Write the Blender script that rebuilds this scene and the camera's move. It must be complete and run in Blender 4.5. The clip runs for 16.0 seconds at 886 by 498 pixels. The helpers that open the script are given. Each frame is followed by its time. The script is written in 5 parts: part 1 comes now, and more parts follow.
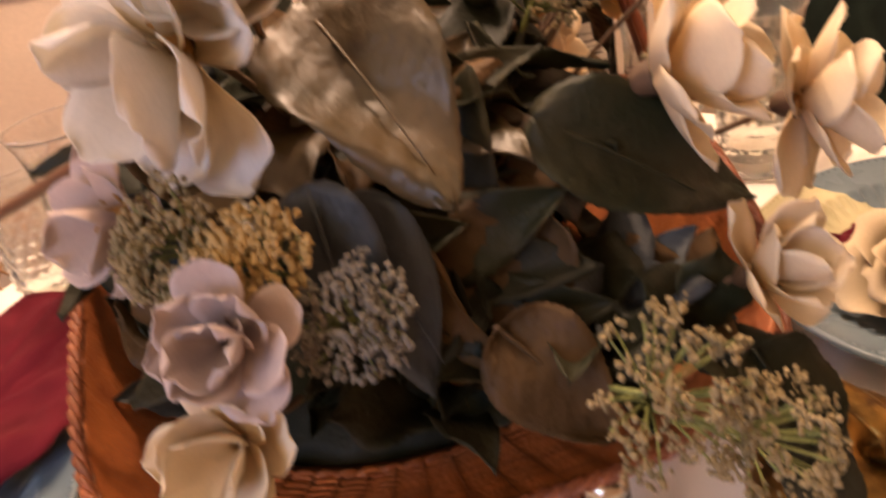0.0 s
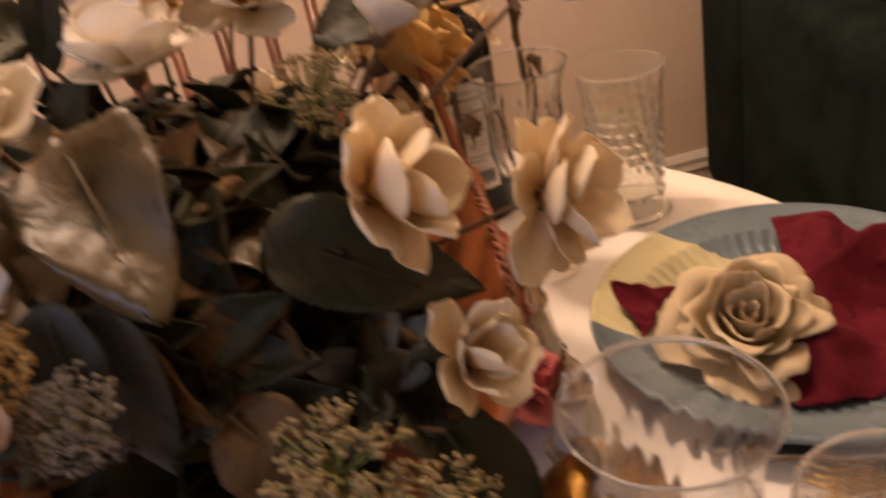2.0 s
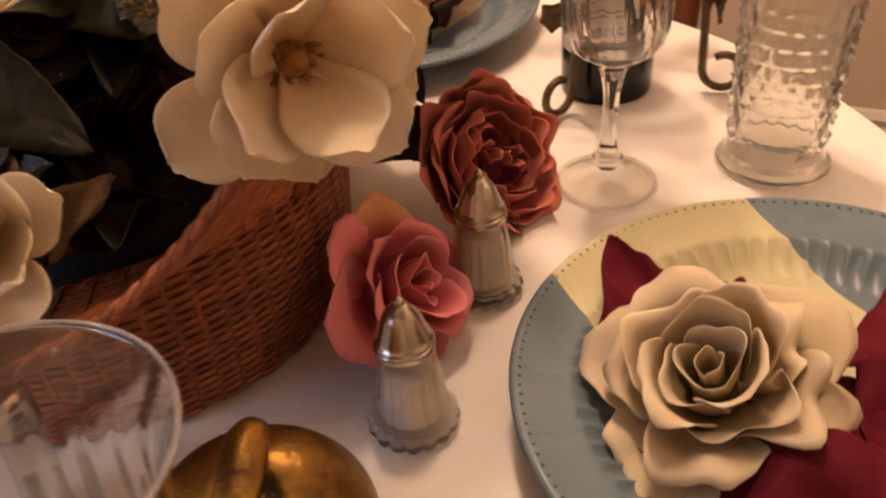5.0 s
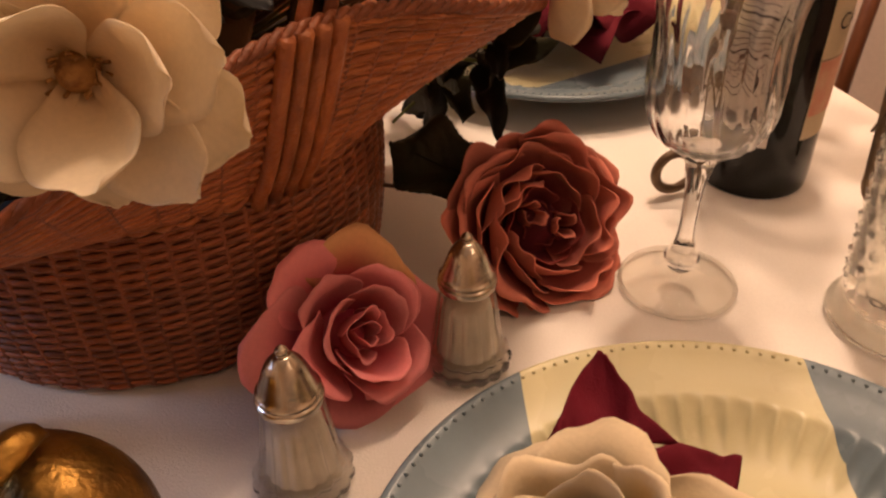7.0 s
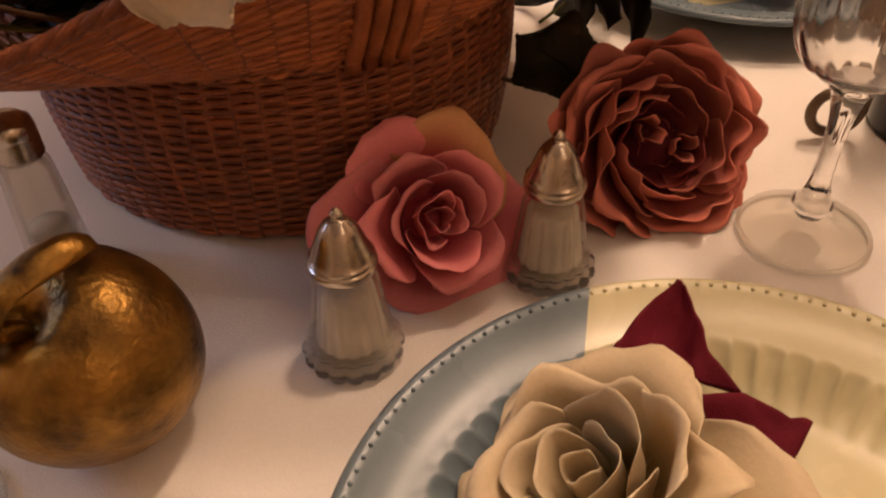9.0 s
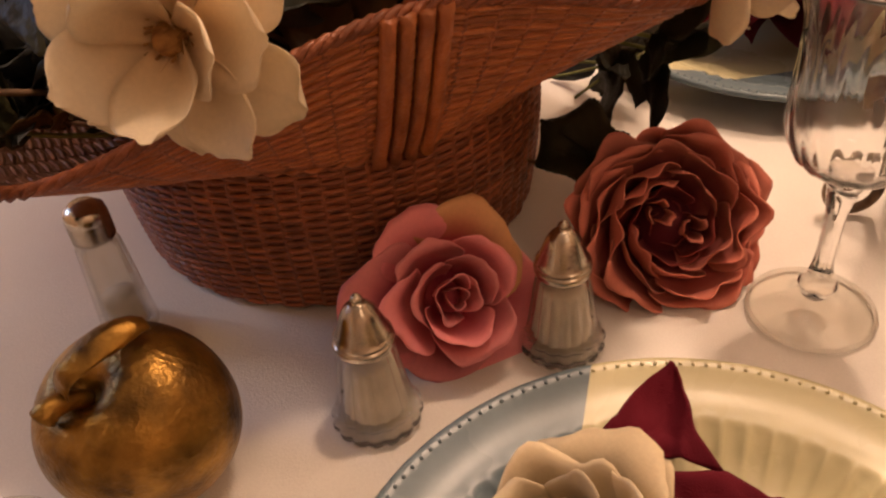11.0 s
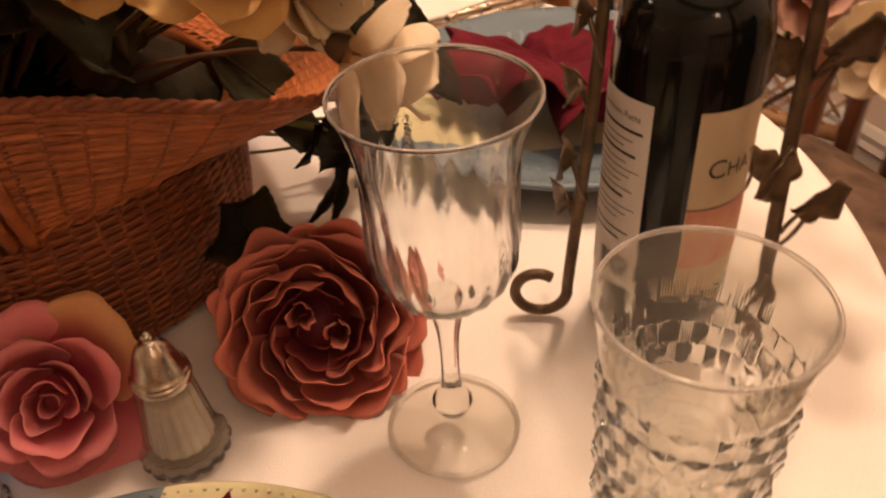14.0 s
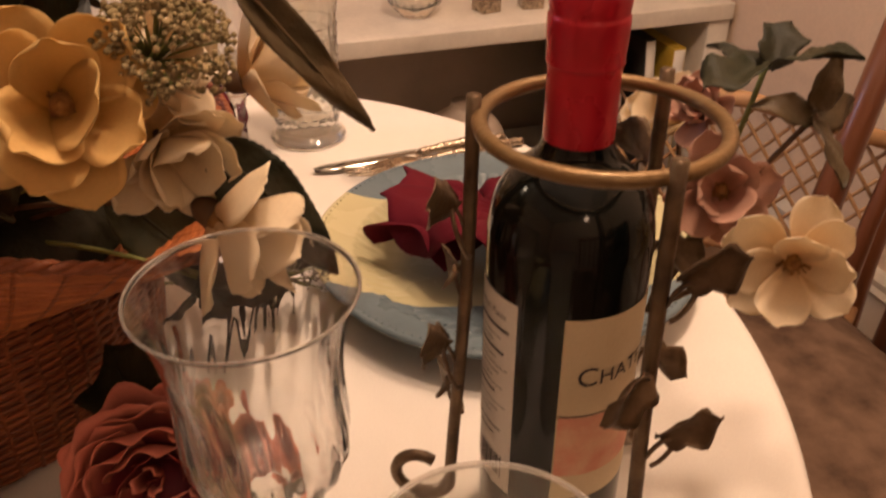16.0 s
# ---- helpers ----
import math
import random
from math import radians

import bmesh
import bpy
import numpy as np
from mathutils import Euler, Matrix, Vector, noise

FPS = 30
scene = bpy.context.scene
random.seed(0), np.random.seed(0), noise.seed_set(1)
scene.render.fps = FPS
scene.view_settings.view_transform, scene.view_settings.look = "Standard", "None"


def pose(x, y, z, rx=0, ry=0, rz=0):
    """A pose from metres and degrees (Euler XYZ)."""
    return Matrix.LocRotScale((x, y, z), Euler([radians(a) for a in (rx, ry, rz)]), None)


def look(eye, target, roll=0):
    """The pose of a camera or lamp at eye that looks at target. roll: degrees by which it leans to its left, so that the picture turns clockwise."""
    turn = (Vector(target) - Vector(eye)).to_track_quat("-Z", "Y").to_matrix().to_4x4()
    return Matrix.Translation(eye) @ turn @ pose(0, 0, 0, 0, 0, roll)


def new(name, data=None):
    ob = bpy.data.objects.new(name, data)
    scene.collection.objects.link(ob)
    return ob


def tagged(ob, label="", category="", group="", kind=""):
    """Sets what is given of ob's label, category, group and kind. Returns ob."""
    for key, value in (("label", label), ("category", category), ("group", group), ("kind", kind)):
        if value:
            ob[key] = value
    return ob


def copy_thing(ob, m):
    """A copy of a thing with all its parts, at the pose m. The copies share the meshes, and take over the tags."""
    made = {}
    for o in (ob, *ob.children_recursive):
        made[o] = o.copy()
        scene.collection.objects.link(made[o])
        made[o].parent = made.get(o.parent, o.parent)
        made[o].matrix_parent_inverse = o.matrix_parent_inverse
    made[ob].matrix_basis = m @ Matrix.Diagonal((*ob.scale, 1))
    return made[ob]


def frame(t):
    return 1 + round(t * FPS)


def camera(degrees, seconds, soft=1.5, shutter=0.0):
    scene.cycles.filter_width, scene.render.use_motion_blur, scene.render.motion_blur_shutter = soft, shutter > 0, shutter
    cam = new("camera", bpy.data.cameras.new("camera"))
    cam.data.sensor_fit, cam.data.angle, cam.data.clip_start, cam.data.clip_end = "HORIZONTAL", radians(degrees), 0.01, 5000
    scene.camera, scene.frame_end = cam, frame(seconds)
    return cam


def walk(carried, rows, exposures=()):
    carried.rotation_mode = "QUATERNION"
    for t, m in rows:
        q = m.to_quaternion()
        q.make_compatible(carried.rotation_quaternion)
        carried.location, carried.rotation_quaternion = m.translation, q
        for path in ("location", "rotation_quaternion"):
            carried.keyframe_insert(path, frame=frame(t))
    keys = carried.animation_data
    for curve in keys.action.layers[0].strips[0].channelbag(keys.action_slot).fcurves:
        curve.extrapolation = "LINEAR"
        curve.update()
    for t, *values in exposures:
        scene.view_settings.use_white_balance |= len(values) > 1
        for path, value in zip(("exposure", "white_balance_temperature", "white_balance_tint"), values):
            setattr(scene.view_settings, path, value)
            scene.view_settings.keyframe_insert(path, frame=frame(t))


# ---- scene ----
cam = camera(55.7, 16.0, soft=2.2, shutter=0.5)
PATH = [
    (0, (0.096, 0.043, 1.138), (0.209, 1.605, 0.231), -11.7),
    (0.5, (0.1, 0.058, 1.179), (0.088, 1.635, 0.291), -13.6),
    (1, (0.131, 0.044, 1.19), (0.091, 1.652, 0.358), -12.5),
    (1.5, (0.172, 0.018, 1.203), (0.114, 1.64, 0.401), -13.4),
    (2, (0.214, -0.002, 1.174), (0.313, 1.572, 0.286), -12.8),
    (2.5, (0.266, 0.011, 1.12), (0.442, 1.516, 0.129), -8.5),
    (3, (0.325, 0.059, 1.096), (0.406, 1.502, 0.006), -6.3),
    (3.5, (0.386, 0.105, 1.1), (0.39, 1.549, 0.009), -4.9),
    (4, (0.383, 0.119, 1.078), (0.188, 1.523, -0.049), -3.4),
    (4.5, (0.393, 0.137, 1.086), (0.042, 1.521, -0.026), -4.0),
    (5, (0.441, 0.169, 1.085), (-0.139, 1.477, -0.023), -4.9),
    (7.5, (0.532, 0.315, 1.069), (-0.566, 1.262, -0.015), 0.3),
    (8, (0.514, 0.325, 1.062), (-0.661, 1.184, -0.014), 0.8),
    (8.5, (0.548, 0.338, 1.055), (-0.69, 1.046, -0.059), -1.8),
    (9, (0.557, 0.337, 1.049), (-0.631, 0.978, -0.156), -1.6),
    (11.5, (0.614, 0.378, 1.099), (-0.712, 0.853, -0.037), -6.9),
    (12, (0.643, 0.406, 1.1), (-0.676, 0.885, -0.044), -8.5),
    (12.5, (0.633, 0.454, 1.092), (-0.622, 1.09, -0.047), -4.1),
    (13, (0.612, 0.492, 1.107), (-0.569, 1.245, -0.039), -3.4),
    (13.5, (0.611, 0.525, 1.11), (-0.587, 1.228, -0.05), -4.5),
    (14, (0.622, 0.566, 1.104), (-0.7, 1.066, -0.027), -3.5),
    (14.5, (0.624, 0.614, 1.102), (-0.767, 1.0, 0.01), -3.5),
    (15, (0.618, 0.646, 1.119), (-0.821, 1.067, 0.106), -1.3),
    (15.5, (0.604, 0.669, 1.136), (-0.862, 1.153, 0.19), 1.2),
    (16, (0.61, 0.664, 1.123), (-0.852, 1.12, 0.157), -0.2),
]
walk(cam, [(t, look(eye, target, roll)) for t, eye, target, roll in PATH],
     [(0.0, 0.38), (0.5, 0.08), (1.0, -0.15), (1.5, -0.15), (2.0, -0.26), (3.0, -0.38), (4.0, -0.28), (5.0, -0.15), (7.5, -0.28), (9.0, -0.50), (11.5, -0.26), (12.5, -0.32), (14.0, -0.25), (15.0, -0.50), (16.0, -0.50)])

# ---- light ----
world = bpy.data.worlds.new("world")
scene.world = world
world.use_nodes = True
world.node_tree.nodes["Background"].inputs[0].default_value = (1.0, 0.72, 0.5, 1)
world.node_tree.nodes["Background"].inputs[1].default_value = 0.004


def lamp(name, kind, where, power, colour, size, target=None, label=""):
    data = bpy.data.lights.new(name, kind)
    data.energy, data.color = power, colour
    if kind == "AREA":
        data.shape, data.size = "DISK", size
    else:
        data.shadow_soft_size = size
    ob = new(name, data)
    ob.matrix_world = look(where, target) if target else pose(*where)
    return ob


WARM = (1.0, 0.665, 0.46)
FILL_WARM = (1.0, 0.77, 0.54)
lamp("ceiling_lamp_light", "POINT", (0.02, 1.14, 2.10), 46.0, WARM, 0.05)
lamp("ceiling_lamp_light", "POINT", (0.22, 0.86, 2.10), 34.0, WARM, 0.05)
# two added fill lights, no fixture behind them; they brighten flowers and peony
lamp("unseen_fill_light", "POINT", (-0.75, -0.80, 2.0), 13.0, FILL_WARM, 0.09)
lamp("unseen_fill_light", "POINT", (1.75, 0.75, 2.0), 7.5, (1.0, 0.64, 0.42), 0.09)
lamp("window_light", "AREA", (-1.0, -0.9, 1.5), 11.0, (0.42, 0.58, 1.0), 0.7, (0.2, 0.3, 0.75))


# ---- materials ----
def mat(name, col, rough=0.5, metal=0.0, col2=None, scale=40.0, fine=260.0, bump=0.15, rnd=0.12, trans=0.0, spec=0.5,
        tip=None, length=0.05, coat=0.0, stretch=(1, 1, 1), uv=None):
    m = bpy.data.materials.new(name)
    m.use_nodes = True
    nt = m.node_tree
    n, lk = nt.nodes, nt.links
    bsdf = n["Principled BSDF"]
    tc, info = n.new("ShaderNodeTexCoord"), n.new("ShaderNodeObjectInfo")
    off = n.new("ShaderNodeVectorMath")
    off.operation = "MULTIPLY_ADD"
    comb = n.new("ShaderNodeCombineXYZ")
    for i in range(3):
        lk.new(info.outputs["Random"], comb.inputs[i])
    lk.new(comb.outputs[0], off.inputs[0])
    off.inputs[1].default_value = (7.3, 3.1, 5.7)
    st = n.new("ShaderNodeVectorMath")
    st.operation = "MULTIPLY"
    st.inputs[1].default_value = stretch
    lk.new(tc.outputs["Object"], st.inputs[0])
    lk.new(st.outputs[0], off.inputs[2])
    big, small = n.new("ShaderNodeTexNoise"), n.new("ShaderNodeTexNoise")
    for nz, s, d in ((big, scale, 4), (small, fine, 3)):
        nz.inputs["Scale"].default_value, nz.inputs["Detail"].default_value = s, d
        lk.new(off.outputs[0], nz.inputs["Vector"])
    mix = n.new("ShaderNodeMix")
    mix.data_type = "RGBA"
    c2 = col2 or tuple(c * 0.72 for c in col)
    mix.inputs[6].default_value, mix.inputs[7].default_value = (*col, 1), (*c2, 1)
    ramp = n.new("ShaderNodeMapRange")
    ramp.inputs[1].default_value, ramp.inputs[2].default_value = 0.35, 0.7
    lk.new(big.outputs["Fac"], ramp.inputs[0])
    lk.new(ramp.outputs[0], mix.inputs[0])
    out = mix.outputs[2]
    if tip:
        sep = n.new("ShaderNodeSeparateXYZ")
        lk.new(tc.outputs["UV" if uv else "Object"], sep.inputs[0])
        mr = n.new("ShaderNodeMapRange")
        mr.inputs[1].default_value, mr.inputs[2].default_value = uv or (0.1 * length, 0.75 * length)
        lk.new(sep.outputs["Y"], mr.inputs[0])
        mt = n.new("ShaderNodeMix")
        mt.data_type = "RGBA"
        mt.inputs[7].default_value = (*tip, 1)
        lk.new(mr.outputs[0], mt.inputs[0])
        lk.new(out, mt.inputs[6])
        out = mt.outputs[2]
    hsv = n.new("ShaderNodeHueSaturation")
    val = n.new("ShaderNodeMapRange")
    val.inputs[3].default_value, val.inputs[4].default_value = 1 - rnd, 1 + rnd
    lk.new(info.outputs["Random"], val.inputs[0])
    add = n.new("ShaderNodeMath")
    add.operation = "MULTIPLY_ADD"
    lk.new(small.outputs["Fac"], add.inputs[0])
    add.inputs[1].default_value = 0.16
    lk.new(val.outputs[0], add.inputs[2])
    sub = n.new("ShaderNodeMath")
    sub.operation = "SUBTRACT"
    lk.new(add.outputs[0], sub.inputs[0])
    sub.inputs[1].default_value = 0.08
    lk.new(sub.outputs[0], hsv.inputs["Value"])
    lk.new(out, hsv.inputs["Color"])
    lk.new(hsv.outputs[0], bsdf.inputs["Base Color"])
    rr = n.new("ShaderNodeMapRange")
    rr.inputs[3].default_value, rr.inputs[4].default_value = max(rough - 0.1, 0.02), min(rough + 0.12, 1)
    lk.new(big.outputs["Fac"], rr.inputs[0])
    lk.new(rr.outputs[0], bsdf.inputs["Roughness"])
    bsdf.inputs["Metallic"].default_value = metal
    bsdf.inputs["Specular IOR Level"].default_value = spec
    bsdf.inputs["Coat Weight"].default_value = coat
    if bump:
        bp = n.new("ShaderNodeBump")
        bp.inputs["Strength"].default_value, bp.inputs["Distance"].default_value = bump, 0.002
        lk.new(small.outputs["Fac"], bp.inputs["Height"])
        lk.new(bp.outputs[0], bsdf.inputs["Normal"])
    if trans:
        tr, ms = n.new("ShaderNodeBsdfTranslucent"), n.new("ShaderNodeMixShader")
        lk.new(hsv.outputs[0], tr.inputs["Color"])
        ms.inputs[0].default_value = trans
        lk.new(bsdf.outputs[0], ms.inputs[1])
        lk.new(tr.outputs[0], ms.inputs[2])
        lk.new(ms.outputs[0], n["Material Output"].inputs[0])
    return m


def glass(name, tint=(1, 1, 1), ior=1.47, haze=0.0, rough=0.0):
    m = bpy.data.materials.new(name)
    m.use_nodes = True
    b = m.node_tree.nodes["Principled BSDF"]
    b.inputs["Base Color"].default_value = (*tint, 1)
    b.inputs["Roughness"].default_value, b.inputs["IOR"].default_value = rough, ior
    b.inputs["Transmission Weight"].default_value = 1.0 - haze
    b.inputs["Coat Weight"].default_value, b.inputs["Coat Roughness"].default_value = 1.0, 0.02
    return m


def thin_glass(name, tint=(1, 1, 1), edge=0.5):
    """A thin clear wall: light goes straight through, and it mirrors by Fresnel."""
    m = bpy.data.materials.new(name)
    m.use_nodes = True
    n, lk = m.node_tree.nodes, m.node_tree.links
    clear, gloss, fres, wall = (n.new(k) for k in ("ShaderNodeBsdfTransparent", "ShaderNodeBsdfGlossy", "ShaderNodeLayerWeight", "ShaderNodeMixShader"))
    power = n.new("ShaderNodeMapRange")
    power.interpolation_type = "SMOOTHERSTEP"
    clear.inputs["Color"].default_value = (*tint, 1)
    gloss.inputs["Roughness"].default_value = 0.04
    power.inputs[1].default_value, power.inputs[2].default_value, power.inputs[3].default_value, power.inputs[4].default_value = 0.35, 1.05, 0.05, edge
    lk.new(fres.outputs["Facing"], power.inputs[0])
    lk.new(power.outputs[0], wall.inputs[0])
    lk.new(clear.outputs[0], wall.inputs[1])
    lk.new(gloss.outputs[0], wall.inputs[2])
    lk.new(wall.outputs[0], n["Material Output"].inputs[0])
    return m


LINEN = mat("white_linen", (0.80, 0.77, 0.72), 0.85, col2=(0.74, 0.70, 0.64), scale=7, fine=900, bump=0.25, rnd=0.0, spec=0.2)
WALL = mat("beige_wall_paint", (0.68, 0.55, 0.42), 0.7, col2=(0.64, 0.51, 0.39), scale=3, fine=120, bump=0.05, rnd=0.0, spec=0.3)
TRIM = mat("cream_trim_paint", (0.72, 0.66, 0.56), 0.45, scale=5, fine=80, bump=0.04, rnd=0.0)
WHITE = mat("white_shelf_paint", (0.78, 0.74, 0.66), 0.4, scale=6, fine=90, bump=0.05, rnd=0.0)
CEIL = mat("white_ceiling_paint", (0.8, 0.78, 0.74), 0.9, scale=2, fine=60, rnd=0.0)
CARPET = mat("brown_carpet", (0.20, 0.13, 0.08), 0.95, col2=(0.13, 0.08, 0.05), scale=9, fine=500, bump=0.8, rnd=0.0, spec=0.1)
WOOD = mat("red_brown_wood", (0.15, 0.052, 0.020), 0.35, col2=(0.09, 0.028, 0.012), scale=14, fine=120, bump=0.08, stretch=(1, 1, 0.15), coat=0.2)
VELVET = mat("brown_velvet", (0.17, 0.11, 0.075), 0.9, col2=(0.075, 0.047, 0.032), scale=26, fine=500, bump=0.5, rnd=0.05, spec=0.15)
GREEN_VELVET = mat("dark_green_velvet", (0.014, 0.024, 0.019), 0.85, col2=(0.005, 0.009, 0.008), scale=12, fine=400, bump=0.4, spec=0.12)
PINK_FABRIC = mat("dusty_pink_fabric", (0.42, 0.25, 0.19), 0.9, col2=(0.30, 0.17, 0.13), scale=50, fine=400, bump=0.4)
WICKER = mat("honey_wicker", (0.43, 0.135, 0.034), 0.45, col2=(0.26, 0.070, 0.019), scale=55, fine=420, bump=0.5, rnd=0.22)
# darker tone for stakes and rim; on the body it holds the brim's shade
WICKER_DARK = mat("dark_shaded_wicker", (0.27, 0.076, 0.022), 0.5, col2=(0.15, 0.040, 0.013), scale=60, fine=420, bump=0.5, rnd=0.3)
CANE = mat("natural_cane", (0.42, 0.24, 0.11), 0.5, scale=40, fine=300, rnd=0.15)
CLEAR = glass("clear_glass", (0.995, 0.995, 0.99), 1.22, 0.008)
RIM_GLASS = glass("ground_glass_rim", (0.95, 0.92, 0.87), 1.25, 0.14, 0.03)
SHAKER_GLASS = thin_glass("fluted_shaker_glass", (0.96, 0.945, 0.90), 0.85)
SHAKER_FOOT = glass("moulded_foot_glass", (0.99, 0.98, 0.94), 1.32, 0.04)
THIN = thin_glass("thin_clear_glass", (0.975, 0.97, 0.95), 0.55)
CUT = glass("pressed_glass", (0.99, 0.99, 0.94), 1.17, 0.08)
SALT = mat("white_salt", (0.74, 0.70, 0.62), 0.9, fine=1500, bump=0.6, rnd=0.0)
CHROME = mat("worn_chrome", (0.62, 0.56, 0.47), 0.2, 1.0, col2=(0.42, 0.36, 0.28), scale=90, fine=500, bump=0.1, rnd=0.05)
SILVER = mat("tarnished_silver", (0.55, 0.47, 0.37), 0.25, 1.0, col2=(0.2, 0.15, 0.11), scale=140, fine=600, bump=0.25)
STEEL = mat("knife_steel", (0.35, 0.32, 0.28), 0.12, 1.0, scale=30, fine=300, bump=0.02)
GOLDPLATE = mat("gold_plate", (0.50, 0.32, 0.09), 0.25, 1.0, col2=(0.5, 0.3, 0.08), scale=120, fine=500, bump=0.15)
GOLD = mat("antique_gold_leaf", (0.42, 0.23, 0.045), 0.34, 0.9, col2=(0.060, 0.032, 0.012), scale=42, fine=330, bump=0.35, rnd=0.03)
IRON = mat("brown_wrought_iron", (0.17, 0.115, 0.065), 0.42, 0.55, col2=(0.08, 0.05, 0.03), scale=80, fine=500, bump=0.3)
RING = mat("gilded_iron", (0.21, 0.135, 0.06), 0.4, 0.5, col2=(0.22, 0.13, 0.05), scale=60, fine=400, bump=0.25)
BOTTLE = mat("black_green_bottle_glass", (0.005, 0.006, 0.005), 0.05, rnd=0.0, bump=0.0, scale=3, spec=0.32)
CAPSULE = mat("red_foil_capsule", (0.52, 0.012, 0.03), 0.28, 0.25, col2=(0.42, 0.01, 0.025), scale=50, fine=300, bump=0.06, rnd=0.0)
LABEL = mat("cream_paper_label", (0.62, 0.52, 0.35), 0.7, col2=(0.58, 0.47, 0.31), scale=30, fine=700, bump=0.05, rnd=0.0)
LABEL_WHITE = mat("white_paper_label", (0.72, 0.69, 0.64), 0.7, scale=30, fine=700, bump=0.05, rnd=0.0, col2=(0.68, 0.65, 0.6))
LABEL_PINK = mat("faded_pink_print", (0.62, 0.27, 0.19), 0.7, col2=(0.66, 0.42, 0.28), scale=70, fine=500, bump=0.05, rnd=0.0)
INK = mat("dark_ink", (0.04, 0.03, 0.035), 0.7, rnd=0.0, bump=0.0)
NAPKIN = mat("burgundy_cloth", (0.118, 0.004, 0.014), 0.8, col2=(0.085, 0.003, 0.010), scale=20, fine=1400, bump=0.4, rnd=0.03, trans=0.06, spec=0.2)
PETAL = mat("ivory_petal", (0.76, 0.64, 0.42), 0.55, col2=(0.72, 0.60, 0.40), tip=(0.86, 0.82, 0.74), length=0.047, scale=30, fine=500, bump=0.10, rnd=0.05, trans=0.35, spec=0.25)
PEACH = mat("cream_peach_petal", (0.76, 0.55, 0.29), 0.55, col2=(0.72, 0.52, 0.28), tip=(0.86, 0.76, 0.57), length=0.047, scale=30, fine=500, bump=0.10, rnd=0.06, trans=0.32, spec=0.25)
OCHRE = mat("ochre_petal", (0.55, 0.31, 0.07), 0.55, col2=(0.52, 0.29, 0.08), tip=(0.72, 0.50, 0.20), length=0.046, scale=30, fine=500, bump=0.10, rnd=0.10, trans=0.3, spec=0.25)
LILAC = mat("pale_lilac_petal", (0.58, 0.45, 0.38), 0.65, tip=(0.64, 0.54, 0.50), length=0.045, scale=40, fine=500, rnd=0.08, trans=0.22, spec=0.25)
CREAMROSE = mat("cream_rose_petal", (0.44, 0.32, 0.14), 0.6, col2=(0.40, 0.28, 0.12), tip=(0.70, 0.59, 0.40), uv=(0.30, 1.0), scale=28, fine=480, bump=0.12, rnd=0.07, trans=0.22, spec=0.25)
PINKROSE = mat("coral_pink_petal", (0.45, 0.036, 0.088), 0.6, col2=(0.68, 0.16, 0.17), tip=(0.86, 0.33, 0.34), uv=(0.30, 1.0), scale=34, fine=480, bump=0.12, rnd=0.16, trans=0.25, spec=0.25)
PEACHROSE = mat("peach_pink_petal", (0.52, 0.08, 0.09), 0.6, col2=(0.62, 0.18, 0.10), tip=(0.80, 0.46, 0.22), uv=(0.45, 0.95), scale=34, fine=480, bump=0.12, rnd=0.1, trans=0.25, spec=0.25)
# maroon bases and heart also carry the gaps' shade, salmon tips the lit edges
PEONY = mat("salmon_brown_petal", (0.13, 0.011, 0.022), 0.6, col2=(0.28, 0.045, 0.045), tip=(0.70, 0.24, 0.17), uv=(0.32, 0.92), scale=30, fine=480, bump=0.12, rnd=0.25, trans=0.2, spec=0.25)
PEONY_SHADED = mat("maroon_shaded_petal", (0.060, 0.006, 0.012), 0.6, col2=(0.10, 0.012, 0.020), tip=(0.30, 0.060, 0.050), uv=(0.4, 1.0), scale=30, fine=480, bump=0.12, rnd=0.35, trans=0.15, spec=0.25)
STAMEN = mat("brown_stamen", (0.42, 0.22, 0.06), 0.8, col2=(0.2, 0.09, 0.03), scale=200, fine=900, bump=0.5)
STEM = mat("brown_stem", (0.12, 0.065, 0.03), 0.7, scale=60)
STEMG = mat("green_stem", (0.20, 0.22, 0.06), 0.6, scale=60)
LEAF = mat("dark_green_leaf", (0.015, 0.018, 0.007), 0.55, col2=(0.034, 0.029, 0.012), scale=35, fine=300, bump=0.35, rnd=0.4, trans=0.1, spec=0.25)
LEAF_OLIVE = mat("olive_brown_leaf", (0.050, 0.036, 0.013), 0.42, col2=(0.100, 0.062, 0.024), scale=22, fine=260, bump=0.3, rnd=0.15, trans=0.12, spec=0.5)
LEAF_BROWN = mat("brown_leaf", (0.110, 0.060, 0.022), 0.55, col2=(0.060, 0.036, 0.014), scale=28, fine=300, bump=0.4, rnd=0.25, trans=0.12, spec=0.18)
LEAF_BLUE = mat("blue_grey_leaf", (0.048, 0.054, 0.056), 0.55, col2=(0.03, 0.033, 0.032), scale=28, fine=300, bump=0.35, rnd=0.25, trans=0.1, spec=0.35)
YELLOW = mat("yellow_blossom", (0.50, 0.34, 0.12), 0.8, col2=(0.38, 0.25, 0.10), rnd=0.1, scale=120)
DRIED = mat("dried_cream_blossom", (0.30, 0.23, 0.115), 0.85, col2=(0.17, 0.135, 0.06), rnd=0.12, scale=120)
GREYB = mat("grey_blossom", (0.19, 0.165, 0.13), 0.85, col2=(0.11, 0.10, 0.075), rnd=0.12, scale=120)
BLACK = mat("black_leather", (0.012, 0.012, 0.012), 0.4)
YELLOW_PAPER = mat("yellow_book_cover", (0.62, 0.42, 0.05), 0.5)
ORANGE_PAPER = mat("orange_book_cover", (0.45, 0.17, 0.03), 0.5)
